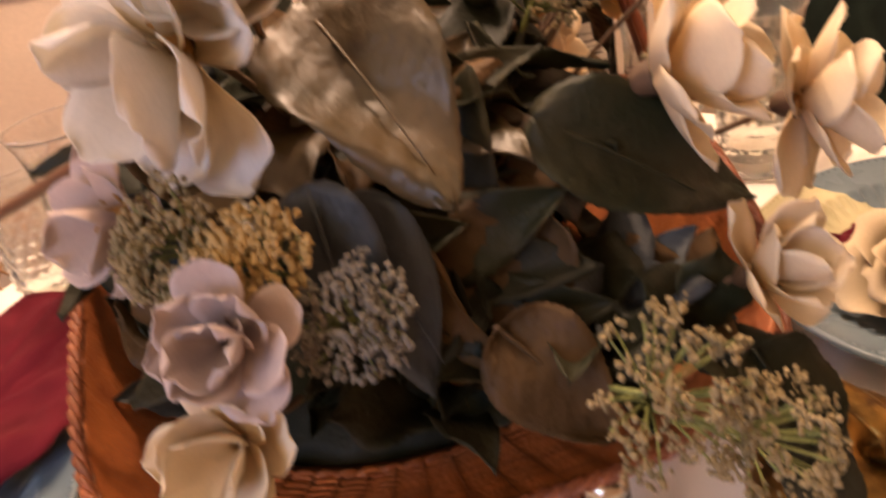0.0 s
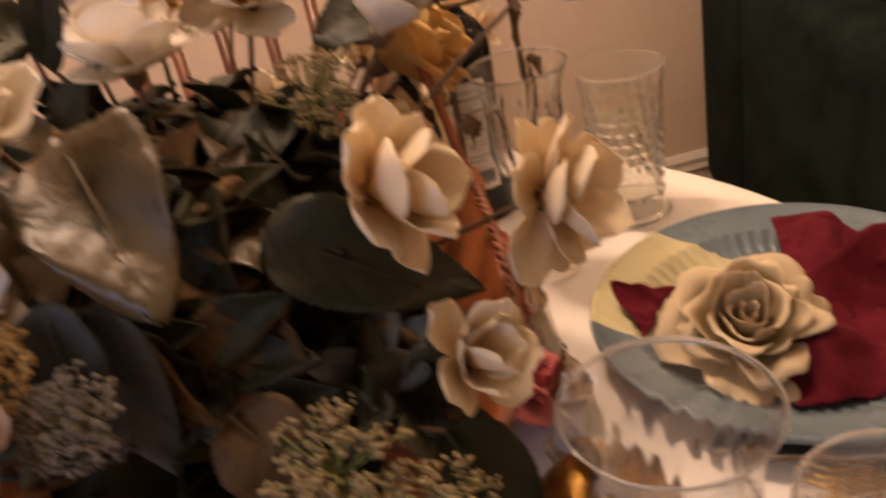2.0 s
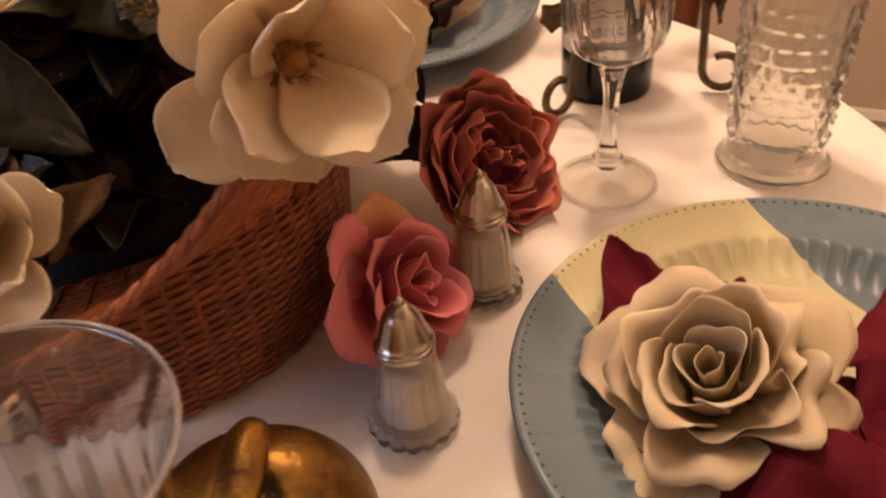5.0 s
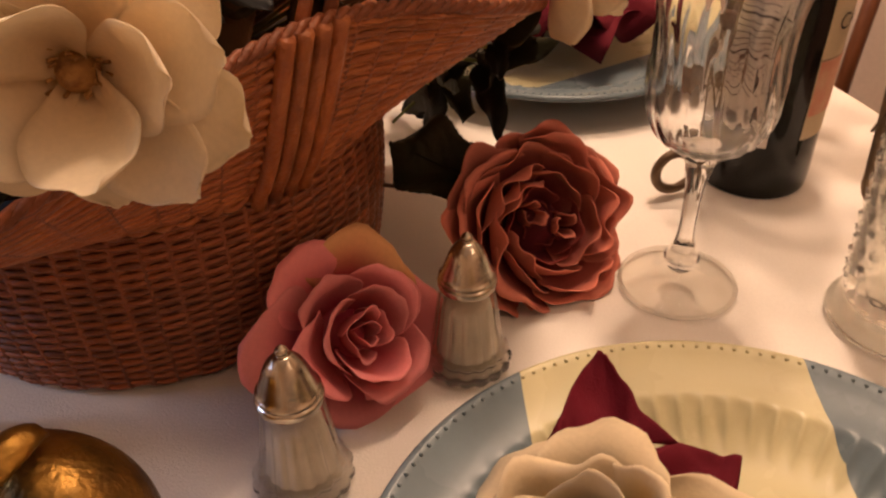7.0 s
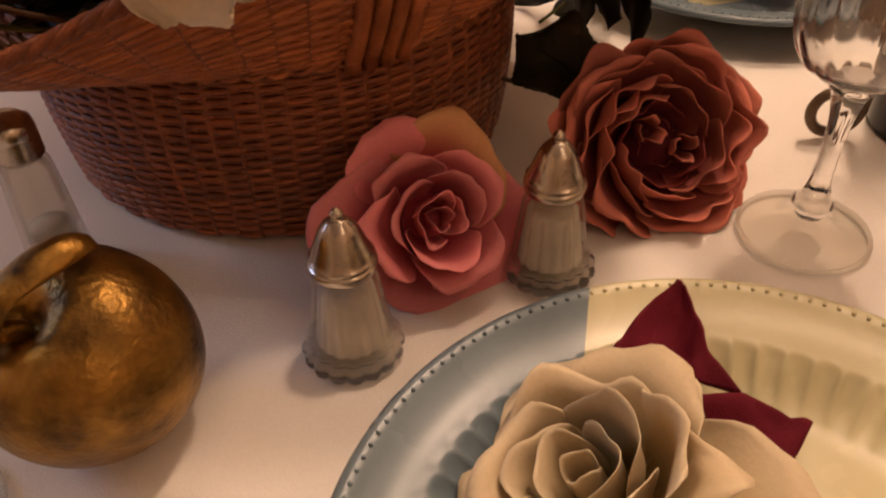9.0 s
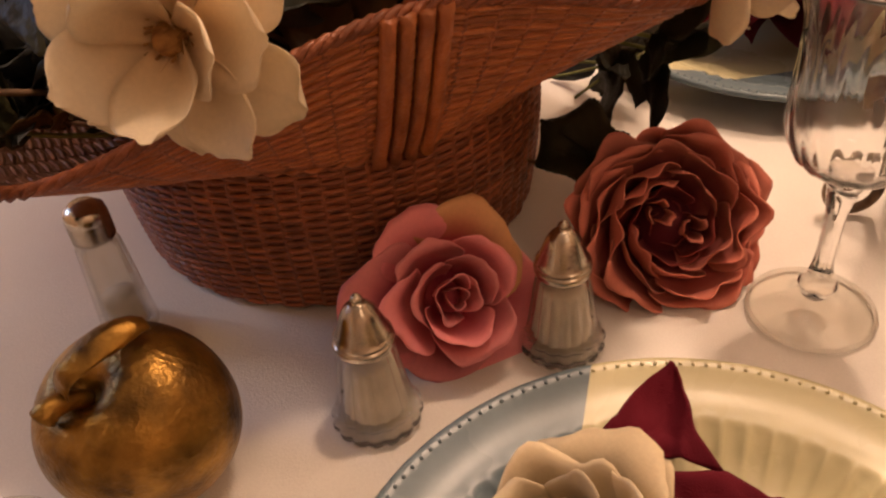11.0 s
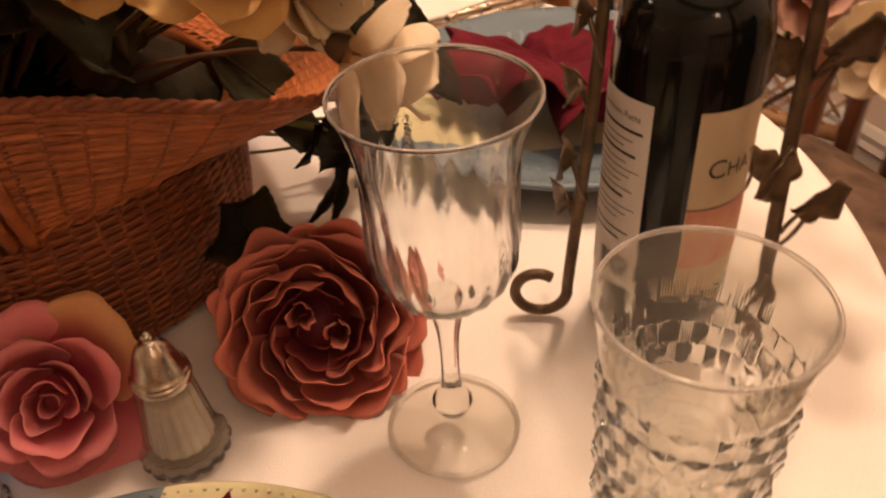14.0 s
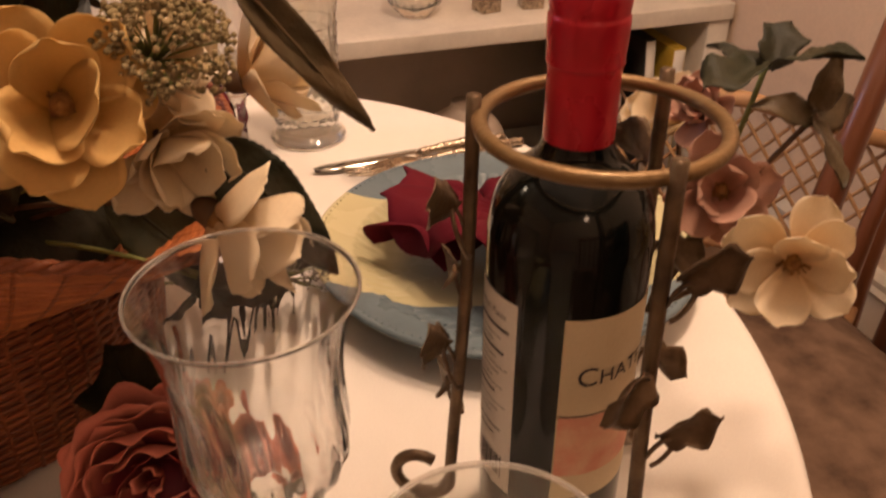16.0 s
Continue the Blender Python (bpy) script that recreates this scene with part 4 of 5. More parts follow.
def spray(where, axis, material, n, spread, bit, label, seed=0, stem_mat=None):
    """A head of many tiny blossoms on a branched stalk."""
    rnd = random.Random(seed)
    f = thing("dried_flower_spray", aimed(where, axis), label, "dried flowers", "dried sprays in the basket")
    heads, twigs = bmesh.new(), bmesh.new()
    tube([(0, 0, -0.05), (0, 0, -0.02), (0, 0, 0.0)], 0.0012, 6, twigs)
    for k in range(n):
        a, b = rnd.uniform(0, 6.28), math.sqrt(rnd.random())
        p = Vector((spread * b * math.cos(a), spread * b * math.sin(a), spread * (0.75 - 0.6 * b * b) + rnd.uniform(-0.3, 0.3) * spread * 0.5))
        if k % 3 == 0:
            tube([(0, 0, -0.015), p * 0.5 + Vector((0, 0, -0.006)), p], 0.0006, 4, twigs)
        for q in range(6):
            o = Vector((rnd.uniform(-1, 1), rnd.uniform(-1, 1), rnd.uniform(-0.5, 1))) * bit
            bmesh.ops.create_icosphere(heads, subdivisions=1, radius=bit * rnd.uniform(0.25, 0.55), matrix=Matrix.Translation(p + o) @ Matrix.Diagonal((1, 1, rnd.uniform(0.5, 1), 1)))
    tagged(part("blossom_head", heads, material, f), kind="stuff")
    part("stalk", twigs, stem_mat or STEMG, f)
    stem_to(f, CORE, 0.0012, STEMG)
    return f


spray((0.053, 0.283, 1.010), (-0.2, -0.8, 0.6), YELLOW, 110, 0.019, 0.0032, "yellow dried yarrow head in the basket", 1)
spray((0.030, 0.297, 1.015), (-0.5, -0.7, 0.5), DRIED, 100, 0.023, 0.0030, "greenish dried statice head in the basket", 2)
spray((0.079, 0.268, 0.990), (0.0, -0.8, 0.6), GREYB, 90, 0.020, 0.0028, "grey dried flower head in the basket", 3)
spray((0.192, 0.435, 1.035), (0.2, -0.5, 0.8), DRIED, 70, 0.028, 0.0030, "dried cream statice head in the basket", 4)
spray((0.172, 0.240, 0.950), (0.2, -0.8, 0.6), DRIED, 90, 0.030, 0.0030, "dried cream hydrangea head over the basket rim", 5)
spray((0.205, 0.235, 0.925), (0.4, -0.8, 0.4), DRIED, 70, 0.024, 0.0028, "dried cream hydrangea head over the basket rim", 6)
spray((0.258, 0.655, 1.012), (0.6, 0.35, 0.6), DRIED, 130, 0.026, 0.0034, "dried greenish statice head in the basket", 7)
spray((0.240, 0.405, 0.985), (0.5, -0.6, 0.4), DRIED, 50, 0.018, 0.0028, "dried greenish statice head in the basket", 8)

spray((0.105, 0.712, 0.790), (0.2, 0.5, 0.4), GREYB, 50, 0.026, 0.0026, "grey dried flower head beside the basket", 9)
# leaves
LEAVES = {"dark": [leaf_mesh("leaf", LEAF, 0.075, 0.040, s) for s in range(3)] + [leaf_mesh("leaf", LEAF, 0.06, 0.05, 9, lobes=3)],
          "olive": [leaf_mesh("leaf", LEAF_OLIVE, 0.075, 0.044, s + 5) for s in range(2)],
          "brown": [leaf_mesh("leaf", LEAF_BROWN, 0.065, 0.046, s + 15) for s in range(2)],
          "blue": [leaf_mesh("leaf", LEAF_BLUE, 0.07, 0.045, s + 25) for s in range(2)]}


def sprig(where, axis, kind, count, label, seed=0, size=1.0, tilt=(35, 85), root=None, tone="foliage sprigs in the basket", inside=False):
    rnd = random.Random(seed)
    f = thing("leaf_sprig", aimed(where, axis, rnd.uniform(0, 360)), label, "foliage", tone)
    for k in range(count):
        blade = rnd.choice(LEAVES[kind])
        m = petal_pose(360 * k / count + rnd.uniform(-25, 25), rnd.uniform(*tilt), 0.002, -0.008 * k / count, size * rnd.uniform(0.75, 1.15), rnd.uniform(-25, 25))
        tip = f.matrix_basis @ m @ Vector((0, 0.072, -0.012))
        # no leaf grows out through the wicker
        if inside and tip.z < 0.945 and math.hypot(tip.x - 0.088, tip.y - 0.48) > 0.125:
            continue
        part("leaf", blade, None, f, m=m)
    stem_to(f, root or CORE, 0.0014, STEMG if kind == "dark" else STEM)
    return f


def single_leaf(where, along, up, kind, length, width, label, seed=0, lobes=0, droop=0.2):
    """One large leaf from its base along a direction, its face towards up, on a stalk into the basket."""
    y = Vector(along).normalized()
    z = (Vector(up) - y * y.dot(Vector(up))).normalized()
    r = Matrix((y.cross(z), y, z)).transposed().to_4x4()
    f = thing("large_leaf", Matrix.Translation(where) @ r, label, "leaf", "large leaves in the basket")
    part("blade", leaf_mesh("leaf", {"olive": LEAF_OLIVE, "dark": LEAF, "brown": LEAF_BROWN, "blue": LEAF_BLUE}[kind], length, width, seed, droop=droop, lobes=lobes, nu=39, nv=13), None, f)
    part("midrib", tube([(0, length * k / 8, -droop * length * (k / 8) ** 2 + 0.0008) for k in range(8)], [0.0012 * (1 - k / 9) for k in range(8)], 6), {"olive": LEAF_OLIVE, "dark": LEAF, "brown": LEAF_BROWN, "blue": LEAF_BLUE}[kind], f)
    stem_to(f, CORE, 0.0014, STEM)
    return f


single_leaf((0.086, 0.362, 1.068), (0.34, -0.85, -0.38), (0.05, -0.62, 0.8), "olive", 0.100, 0.066, "large olive-brown leaf lying over the bouquet", 3)
single_leaf((0.160, 0.335, 1.015), (0.80, -0.20, -0.50), (0.1, -0.8, 0.5), "dark", 0.105, 0.050, "long dark green leaf in the bouquet", 4)
single_leaf((0.158, 0.318, 0.982), (-0.80, -0.25, -0.50), (0.15, -0.80, 0.6), "brown", 0.075, 0.055, "brown serrated leaf in the bouquet", 5)
single_leaf((0.128, 0.292, 0.955), (0.55, -0.5, -0.55), (0.05, -0.9, 0.5), "brown", 0.060, 0.045, "brown serrated leaf in the bouquet", 6)
single_leaf((0.075, 0.300, 1.025), (0.05, -0.5, -0.85), (-0.1, -0.9, 0.3), "blue", 0.07, 0.036, "blue-grey leaf in the bouquet", 7)
single_leaf((0.085, 0.305, 1.015), (0.3, -0.4, -0.85), (0.1, -0.9, 0.3), "blue", 0.08, 0.036, "blue-grey leaf in the bouquet", 8)
single_leaf((0.236, 0.688, 1.030), (0.15, 0.60, -0.78), (0.85, 0.2, 0.4), "olive", 0.095, 0.021, "long narrow green leaf hanging off the bouquet", 9, droop=0.12)
single_leaf((0.215, 0.270, 0.935), (0.35, -0.5, -0.75), (0.4, -0.85, 0.3), "dark", 0.085, 0.05, "dark green leaf over the basket rim", 10)
single_leaf((0.245, 0.545, 1.000), (0.45, 0.15, -0.70), (0.9, 0.0, 0.4), "dark", 0.055, 0.034, "green leaf hanging over the basket rim", 11)
single_leaf((0.160, 0.610, 0.900), (0.2, 0.65, -0.7), (0.7, 0.4, 0.5), "dark", 0.10, 0.045, "dark green leaf hanging below the basket rim", 12)
single_leaf((0.225, 0.600, 1.020), (0.4, 0.3, 0.55), (0.8, -0.3, 0.3), "dark", 0.085, 0.045, "green leaf standing above the ochre magnolias", 17)
single_leaf((0.215, 0.560, 1.030), (0.55, -0.1, 0.5), (0.7, -0.3, 0.5), "dark", 0.075, 0.045, "green leaf standing above the ochre magnolias", 18)
single_leaf((0.240, 0.668, 0.955), (0.35, 0.6, -0.6), (0.85, 0.2, 0.4), "dark", 0.085, 0.036, "dark green leaf hanging over the basket rim", 19)
single_leaf((0.052, 0.475, 1.09), (-0.8, 0.0, 0.35), (0.0, -0.6, 0.8), "dark", 0.07, 0.05, "green leaf standing out of the bouquet", 13)
single_leaf((0.060, 0.470, 1.075), (0.25, -0.2, 0.9), (-0.1, -0.95, 0.2), "dark", 0.11, 0.022, "narrow upright green leaf", 14, droop=0.05)
single_leaf((0.200, 0.470, 1.06), (0.65, -0.1, 0.1), (0.1, -0.5, 0.85), "dark", 0.075, 0.045, "green leaf in the bouquet", 15)

single_leaf((0.252, 0.612, 0.800), (-0.85, -0.28, 0.22), (0.55, -0.35, 0.75), "dark", 0.072, 0.062, "dark leaf of the peony resting on the cloth", 16, lobes=3, droop=0.05)
sprig((0.125, 0.690, 0.800), (0.25, 0.75, -0.3), "dark", 5, "dark green leaf sprig lying on the cloth beside the basket", 402, 0.75, tilt=(40, 95))
sprig((0.085, 0.700, 0.795), (0.0, 0.9, -0.2), "dark", 5, "dark green leaf sprig lying on the cloth beside the basket", 403, 0.7, tilt=(40, 95))
sprig((0.190, 0.665, 0.845), (0.2, 0.5, -0.8), "dark", 4, "dark green leaf sprig hanging below the basket brim", 400, 0.7)
sprig((0.215, 0.655, 0.865), (0.5, 0.5, -0.6), "dark", 4, "dark green leaf sprig hanging below the basket brim", 401, 0.6)

rng = random.Random(12)
for k in range(96):
    a = rng.uniform(0, 2 * math.pi)
    h = rng.uniform(0.02, 1.0)
    c = math.sqrt(max(0.0, 1 - h * h * 0.85))
    p = (0.088 + 0.112 * c * math.cos(a), 0.455 + 0.150 * c * math.sin(a), 0.895 + 0.130 * h)
    n = (math.cos(a) * c, math.sin(a) * c, 0.35 + h)
    kind = rng.choice(["dark"] * 6 + ["brown", "blue", "olive"])
    sprig(p, n, kind, 4 if k % 2 else 5, {"dark": "dark green artificial leaf sprig in the basket", "brown": "brown ivy sprig in the basket", "blue": "blue-grey leaf sprig in the basket", "olive": "olive leaf sprig in the basket"}[kind], k, rng.uniform(0.75, 1.05), inside=True)
rng = random.Random(77)
for k in range(18):
    p = (rng.uniform(-0.01, 0.20), rng.uniform(0.345, 0.40), rng.uniform(0.880, 0.905))
    sprig(p, (rng.uniform(-0.3, 0.3), -0.25, 1.0), rng.choice(["dark", "dark", "brown", "blue"]), 4, "dark leaf sprig low in the basket", 500 + k, rng.uniform(0.6, 0.8), tilt=(15, 60))

rng = random.Random(31)
for k in range(12):
    p = (rng.uniform(0.10, 0.215), rng.uniform(0.300, 0.335), rng.uniform(0.905, 0.935))
    sprig(p, (rng.uniform(-0.2, 0.5), -0.45, 0.8), rng.choice(["dark", "dark", "brown", "blue"]), 4, "dark leaf sprig at the front of the basket", 600 + k, rng.uniform(0.55, 0.75), tilt=(15, 65))

# ---- the basket ----
BX, BY, CREASE = 0.088, 0.48, 0.107
NS = 70


def rim_at(a):
    c, s = math.cos(a), abs(math.sin(a))
    half = 0.184 if c > 0 else 0.150
    r = ((abs(c) / half) ** 4.5 + (s / 0.205) ** 4.5) ** (-1 / 4.5)
    return r, 0.132 + 0.066 * abs(c) ** 3


def basket_surface(a, s):
    """s 0 to 1: the upright body; 1 to 2: the flaring brim."""
    if s <= 1:
        return 0.135 + 0.006 * s + 0.003 * math.sin(math.pi * s), 0.004 + (CREASE - 0.004) * s
    u = s - 1
    rr, rz = rim_at(a)
    return 0.141 + (rr - 0.141) * u ** 0.85, CREASE + (rz - CREASE) * u ** 1.15


basket = thing("flower_basket", pose(BX, BY, TOP), "honey-brown wicker basket with flared brim, full of artificial flowers", "basket")


def weaver(s, phase, radius, wave, name, material, label=""):
    pts = []
    n = NS * 4
    for k in range(n):
        a = 2 * math.pi * k / n
        r, z = basket_surface(a, s)
        r += wave * math.cos(NS * a / 2 + phase)
        pts.append((r * math.cos(a), r * math.sin(a), z))
    part(name, tube(pts, radius, 5, closed=True), material, basket, label)


rows_body, rows_brim = 38, 32
# body weavers get the darker colour, shade below the brim painted in
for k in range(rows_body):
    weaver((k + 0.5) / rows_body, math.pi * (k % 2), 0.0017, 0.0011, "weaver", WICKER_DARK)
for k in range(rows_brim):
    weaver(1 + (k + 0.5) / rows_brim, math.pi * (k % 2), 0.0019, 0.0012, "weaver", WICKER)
# a dark lining closes the gaps
bm = bmesh.new()
lin = []
for i in range(21):
    s = 0.02 + 1.96 * i / 20
    row = []
    for k in range(96):
        a = 2 * math.pi * k / 96
        r, z = basket_surface(a, s)
        row.append(((r - 0.0038) * math.cos(a), (r - 0.0038) * math.sin(a), z))
    lin.append(row)
vs = grid(bm, lin, closed_v=True)
bm.faces.new(vs[0])
part("lining", bm, WICKER, basket, "inner wicker layer")
for k in range(NS):
    a = 2 * math.pi * (k + 0.5) / NS
    pts = []
    for i in range(15):
        r, z = basket_surface(a, 2 * i / 14)
        pts.append((r * math.cos(a), r * math.sin(a), z))
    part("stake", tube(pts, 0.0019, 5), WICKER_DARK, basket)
for j in range(3):
    pts = []
    for k in range(360):
        a = 2 * math.pi * k / 360
        r, z = rim_at(a)
        t = 60 * a + 2.094 * j
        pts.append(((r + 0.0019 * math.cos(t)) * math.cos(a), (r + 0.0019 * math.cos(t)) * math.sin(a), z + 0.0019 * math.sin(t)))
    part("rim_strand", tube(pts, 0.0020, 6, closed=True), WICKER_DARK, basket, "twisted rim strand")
for j in range(2):
    pts = []
    for k in range(420):
        a = 2 * math.pi * k / 420
        r, z = basket_surface(a, 1.0)
        t = 42 * a + math.pi * j
        pts.append(((r + 0.0028 + 0.0016 * math.cos(t)) * math.cos(a), (r + 0.0028 + 0.0016 * math.cos(t)) * math.sin(a), z + 0.0024 * math.sin(t)))
    part("waist_strand", tube(pts, 0.0017, 6, closed=True), WICKER, basket, "twisted strand round the waist")
for sgn in (-1, 1):
    for j in range(4):
        dy = (j - 1.5) * 0.0105
        pts = []
        for i in range(12):
            s = 0.95 + 1.05 * i / 11
            r, z = basket_surface(0.0 if sgn > 0 else math.pi, s)
            pts.append((sgn * (r + 0.0034), dy * 0.85, z))
        part("handle_foot_strand", tube(pts, 0.0040, 8), WICKER, basket, "thick cane of the handle")
for j in range(2):
    pts = []
    for i in range(33):
        t = math.pi * i / 32
        z = 0.185 + 0.225 * math.sin(t)
        pts.append((0.016 + 0.165 * math.cos(t), (j - 0.5) * 0.014 + 0.45 * (z - 0.185), z))
    part("handle_strand", tube(pts, 0.0030, 7), WICKER_DARK, basket, "arched cane of the handle")

# an added near-black dome fills the basket below the leaves
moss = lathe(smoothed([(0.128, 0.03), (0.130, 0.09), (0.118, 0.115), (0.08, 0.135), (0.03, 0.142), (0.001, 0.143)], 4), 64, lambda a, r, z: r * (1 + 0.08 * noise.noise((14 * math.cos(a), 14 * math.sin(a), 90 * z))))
solo("floral_moss", moss, LEAF, "dark dome filling the flower basket", "moss", kind="stuff", m=pose(BX, BY, TOP), smooth=True)
twig = thing("bare_twig", pose(0, 0, 0), "red-brown bare twig sticking out of the basket", "twig")
part("twig", tube(smoothed([(0.03, 0.36, 1.03), (0.0, 0.345, 1.035), (-0.045, 0.37, 1.015), (-0.085, 0.385, 1.0), (-0.14, 0.40, 0.985)], 5), 0.0028, 7), WOOD, twig)
part("stalk", tube([(0.03, 0.36, 1.03), (0.05, 0.40, 0.97), tuple(CORE)], 0.0026, 6), WOOD, twig)


# ---- glasses ----
def goblet(m, label):
    g = thing("wine_goblet", m, label, "glass", "goblets on the table")
    swirl = lambda a, r, z: r * (1 + 0.032 * (0.5 - abs(math.sin(10 * a + 38 * (z - 0.1)))) * max(0.0, min(1, (0.178 - z) / 0.022)) * min(1, max(0, (z - 0.094) / 0.008)))
    outer = smoothed([(0.0075, 0.0935), (0.016, 0.0960), (0.0265, 0.1030), (0.0328, 0.1160), (0.0344, 0.132), (0.0336, 0.150), (0.0342, 0.168), (0.0372, 0.184), (0.0425, 0.1985)], 5)
    inner = smoothed([(0.0422, 0.1987), (0.0366, 0.184), (0.0333, 0.168), (0.0323, 0.150), (0.0328, 0.132), (0.0312, 0.1170), (0.0247, 0.1048), (0.013, 0.1000), (0.001, 0.0990)], 5)
    bowl = bmesh.new()
    lathe([(0.001, 0.0933)] + outer, 132, swirl, bowl)
    caps = [f for f in bowl.faces if len(f.verts) > 100]
    bmesh.ops.delete(bowl, geom=[max(caps, key=lambda f: f.calc_center_median().z)], context="FACES_ONLY")
    inn = bmesh.new()
    lathe(inner, 132, None, inn)
    caps = [f for f in inn.faces if len(f.verts) > 100]
    bmesh.ops.delete(inn, geom=[max(caps, key=lambda f: f.calc_center_median().z)], context="FACES_ONLY")
    me = bpy.data.meshes.new("tmp")
    inn.to_mesh(me)
    inn.free()
    bowl.from_mesh(me)
    bpy.data.meshes.remove(me)
    edges = [e for e in bowl.edges if e.is_boundary]
    bmesh.ops.bridge_loops(bowl, edges=edges)
    part("bowl", bowl, CLEAR, g, "swirl-fluted flaring bowl")
    part("rim", tube([(0.0424 * math.cos(2 * math.pi * k / 96), 0.0424 * math.sin(2 * math.pi * k / 96), 0.1988) for k in range(96)], 0.0007, 8, closed=True), RIM_GLASS, g, "rounded pale rim")
    stem = smoothed([(0.001, 0.0125), (0.006, 0.0128), (0.009, 0.017), (0.0105, 0.022), (0.0075, 0.027), (0.0052, 0.036), (0.0047, 0.052), (0.0056, 0.072), (0.0085, 0.086), (0.0110, 0.0905), (0.0085, 0.0928), (0.001, 0.0928)], 4)
    part("stem", lathe(stem, 40, lambda a, r, z: r * (1 + 0.06 * math.cos(8 * a) * (0.028 < z < 0.082))), CLEAR, g)
    part("foot", lathe(smoothed([(0.001, 0.0008), (0.030, 0.0008), (0.0345, 0.0016), (0.0345, 0.003), (0.030, 0.0042), (0.018, 0.0072), (0.009, 0.0118), (0.001, 0.012)], 4), 64), THIN, g, "round foot")
    part("foot_rim", tube([(0.0338 * math.cos(2 * math.pi * k / 72), 0.0338 * math.sin(2 * math.pi * k / 72), 0.0022) for k in range(72)], 0.0013, 8, closed=True), CLEAR, g)
    return g


G0 = goblet(pose(0.350, 0.669, TOP), "clear swirl-fluted wine goblet standing beside the peony")
tagged(copy_thing(G0, pose(0.300, 0.235, TOP, 0, 0, 40)), "clear swirl-fluted wine goblet standing near the golden pear")
tagged(copy_thing(G0, pose(-0.130, 0.700, TOP, 0, 0, 70)), "clear swirl-fluted wine goblet beyond the basket")


def tumbler(m, label):
    g = thing("glass_tumbler", m, label, "glass", "pressed glass tumblers")
    rows, cols = 9, 20
    z0, z1 = 0.018, 0.123

    def wob(a, r, z):
        if not z0 < z < z1 or r < 0.0315:
            return r
        q = (z - z0) / (z1 - z0) * rows
        row = int(q)
        fz = q - row
        u = a / (2 * math.pi) * cols + 0.5 * (row % 2)
        fx = u - math.floor(u)
        return r + 0.0026 * (1 - abs(2 * fx - 1)) * (0.35 + 0.65 * fz) + 0.0008 * fz - 0.0008

    outer = [(0.001, 0.0006), (0.034, 0.0006), (0.0385, 0.0014), (0.0395, 0.0035), (0.0385, 0.0058), (0.0350, 0.0085), (0.0330, 0.0120), (0.0322, 0.0160)]
    for k in range(65):
        z = z0 + (z1 - z0) * k / 64
        outer.append((0.0325 + 0.0040 * (k / 64), z))
    outer += [(0.0368, 0.1245), (0.0372, 0.126), (0.0380, 0.130), (0.0396, 0.143), (0.0413, 0.1535), (0.0413, 0.1545), (0.0409, 0.1545), (0.0401, 0.150),
              (0.0380, 0.136), (0.0350, 0.118), (0.0328, 0.10), (0.0312, 0.07), (0.0300, 0.045), (0.0290, 0.028), (0.025, 0.0225), (0.001, 0.0215)]
    part("rim", tube([(0.0411 * math.cos(2 * math.pi * k / 96), 0.0411 * math.sin(2 * math.pi * k / 96), 0.1550) for k in range(96)], 0.0011, 8, closed=True), RIM_GLASS, g, "thick rounded rim")
    part("body", lathe(outer, 216, wob), CUT, g, "stacked cube pattern between plain rim and round foot", smooth=False)
    return g


T0 = tumbler(pose(0.457, 0.727, TOP), "pressed glass tumbler with a cube pattern beside the charger plate")
tagged(copy_thing(T0, pose(0.376, 0.195, TOP, 0, 0, 25)), "pressed glass tumbler with a cube pattern beside the goblet")
tagged(copy_thing(T0, pose(-0.213, 0.772, TOP, 0, 0, 50)), "pressed glass tumbler with a cube pattern beyond the basket")


# ---- shakers ----
def shaker(m, label, tall=1.0):
    s = thing("salt_shaker", m, label, "shaker", "shakers on the table")
    prof = smoothed([(0.001, 0.0112), (0.0186, 0.0114), (0.0190, 0.0140), (0.0178, 0.022), (0.0162, 0.034), (0.0146, 0.046), (0.0128, 0.0525), (0.0110, 0.0535), (0.001, 0.0535)], 5)

    def wob(a, r, z):
        if r < 0.012:
            return r
        k = 0.10 if z > 0.011 else 0.075
        return r * (1 + k * (abs(math.cos(8 * a)) - 0.65))

    part("body", lathe(prof, 128, wob), SHAKER_GLASS, s, "fluted clear glass body")
    base = smoothed([(0.001, 0.001), (0.0200, 0.001), (0.0234, 0.0032), (0.0230, 0.0072), (0.0205, 0.0100), (0.0186, 0.0111), (0.001, 0.0111)], 4)
    part("foot", lathe(base, 128, wob), SHAKER_FOOT, s, "scalloped glass foot")
    part("salt", lathe(smoothed([(0.001, 0.0116), (0.0150, 0.0117), (0.0160, 0.0135), (0.0148, 0.022), (0.0130, 0.036), (0.0110, 0.0425), (0.001, 0.0435)], 3), 96, lambda a, r, z: r * (1 + 0.07 * (abs(math.cos(8 * a)) - 0.65))), SALT, s)
    cap = smoothed([(0.0128, 0.0537), (0.0148, 0.0542), (0.0152, 0.0575), (0.0140, 0.0590), (0.0146, 0.0605), (0.0132, 0.0625), (0.0112, 0.068), (0.0085, 0.0750), (0.0050, 0.0795), (0.0035, 0.0808)], 4)
    part("cap", lathe(cap, 40), CHROME, s, "worn chrome dome cap")
    part("finial", lathe(smoothed([(0.0035, 0.0800), (0.0022, 0.0815), (0.0030, 0.0832), (0.0020, 0.0848), (0.0004, 0.0862)], 3), 16), CHROME, s)
    return s


shaker(pose(0.303, 0.425, TOP), "fluted glass salt shaker with a worn chrome dome cap")
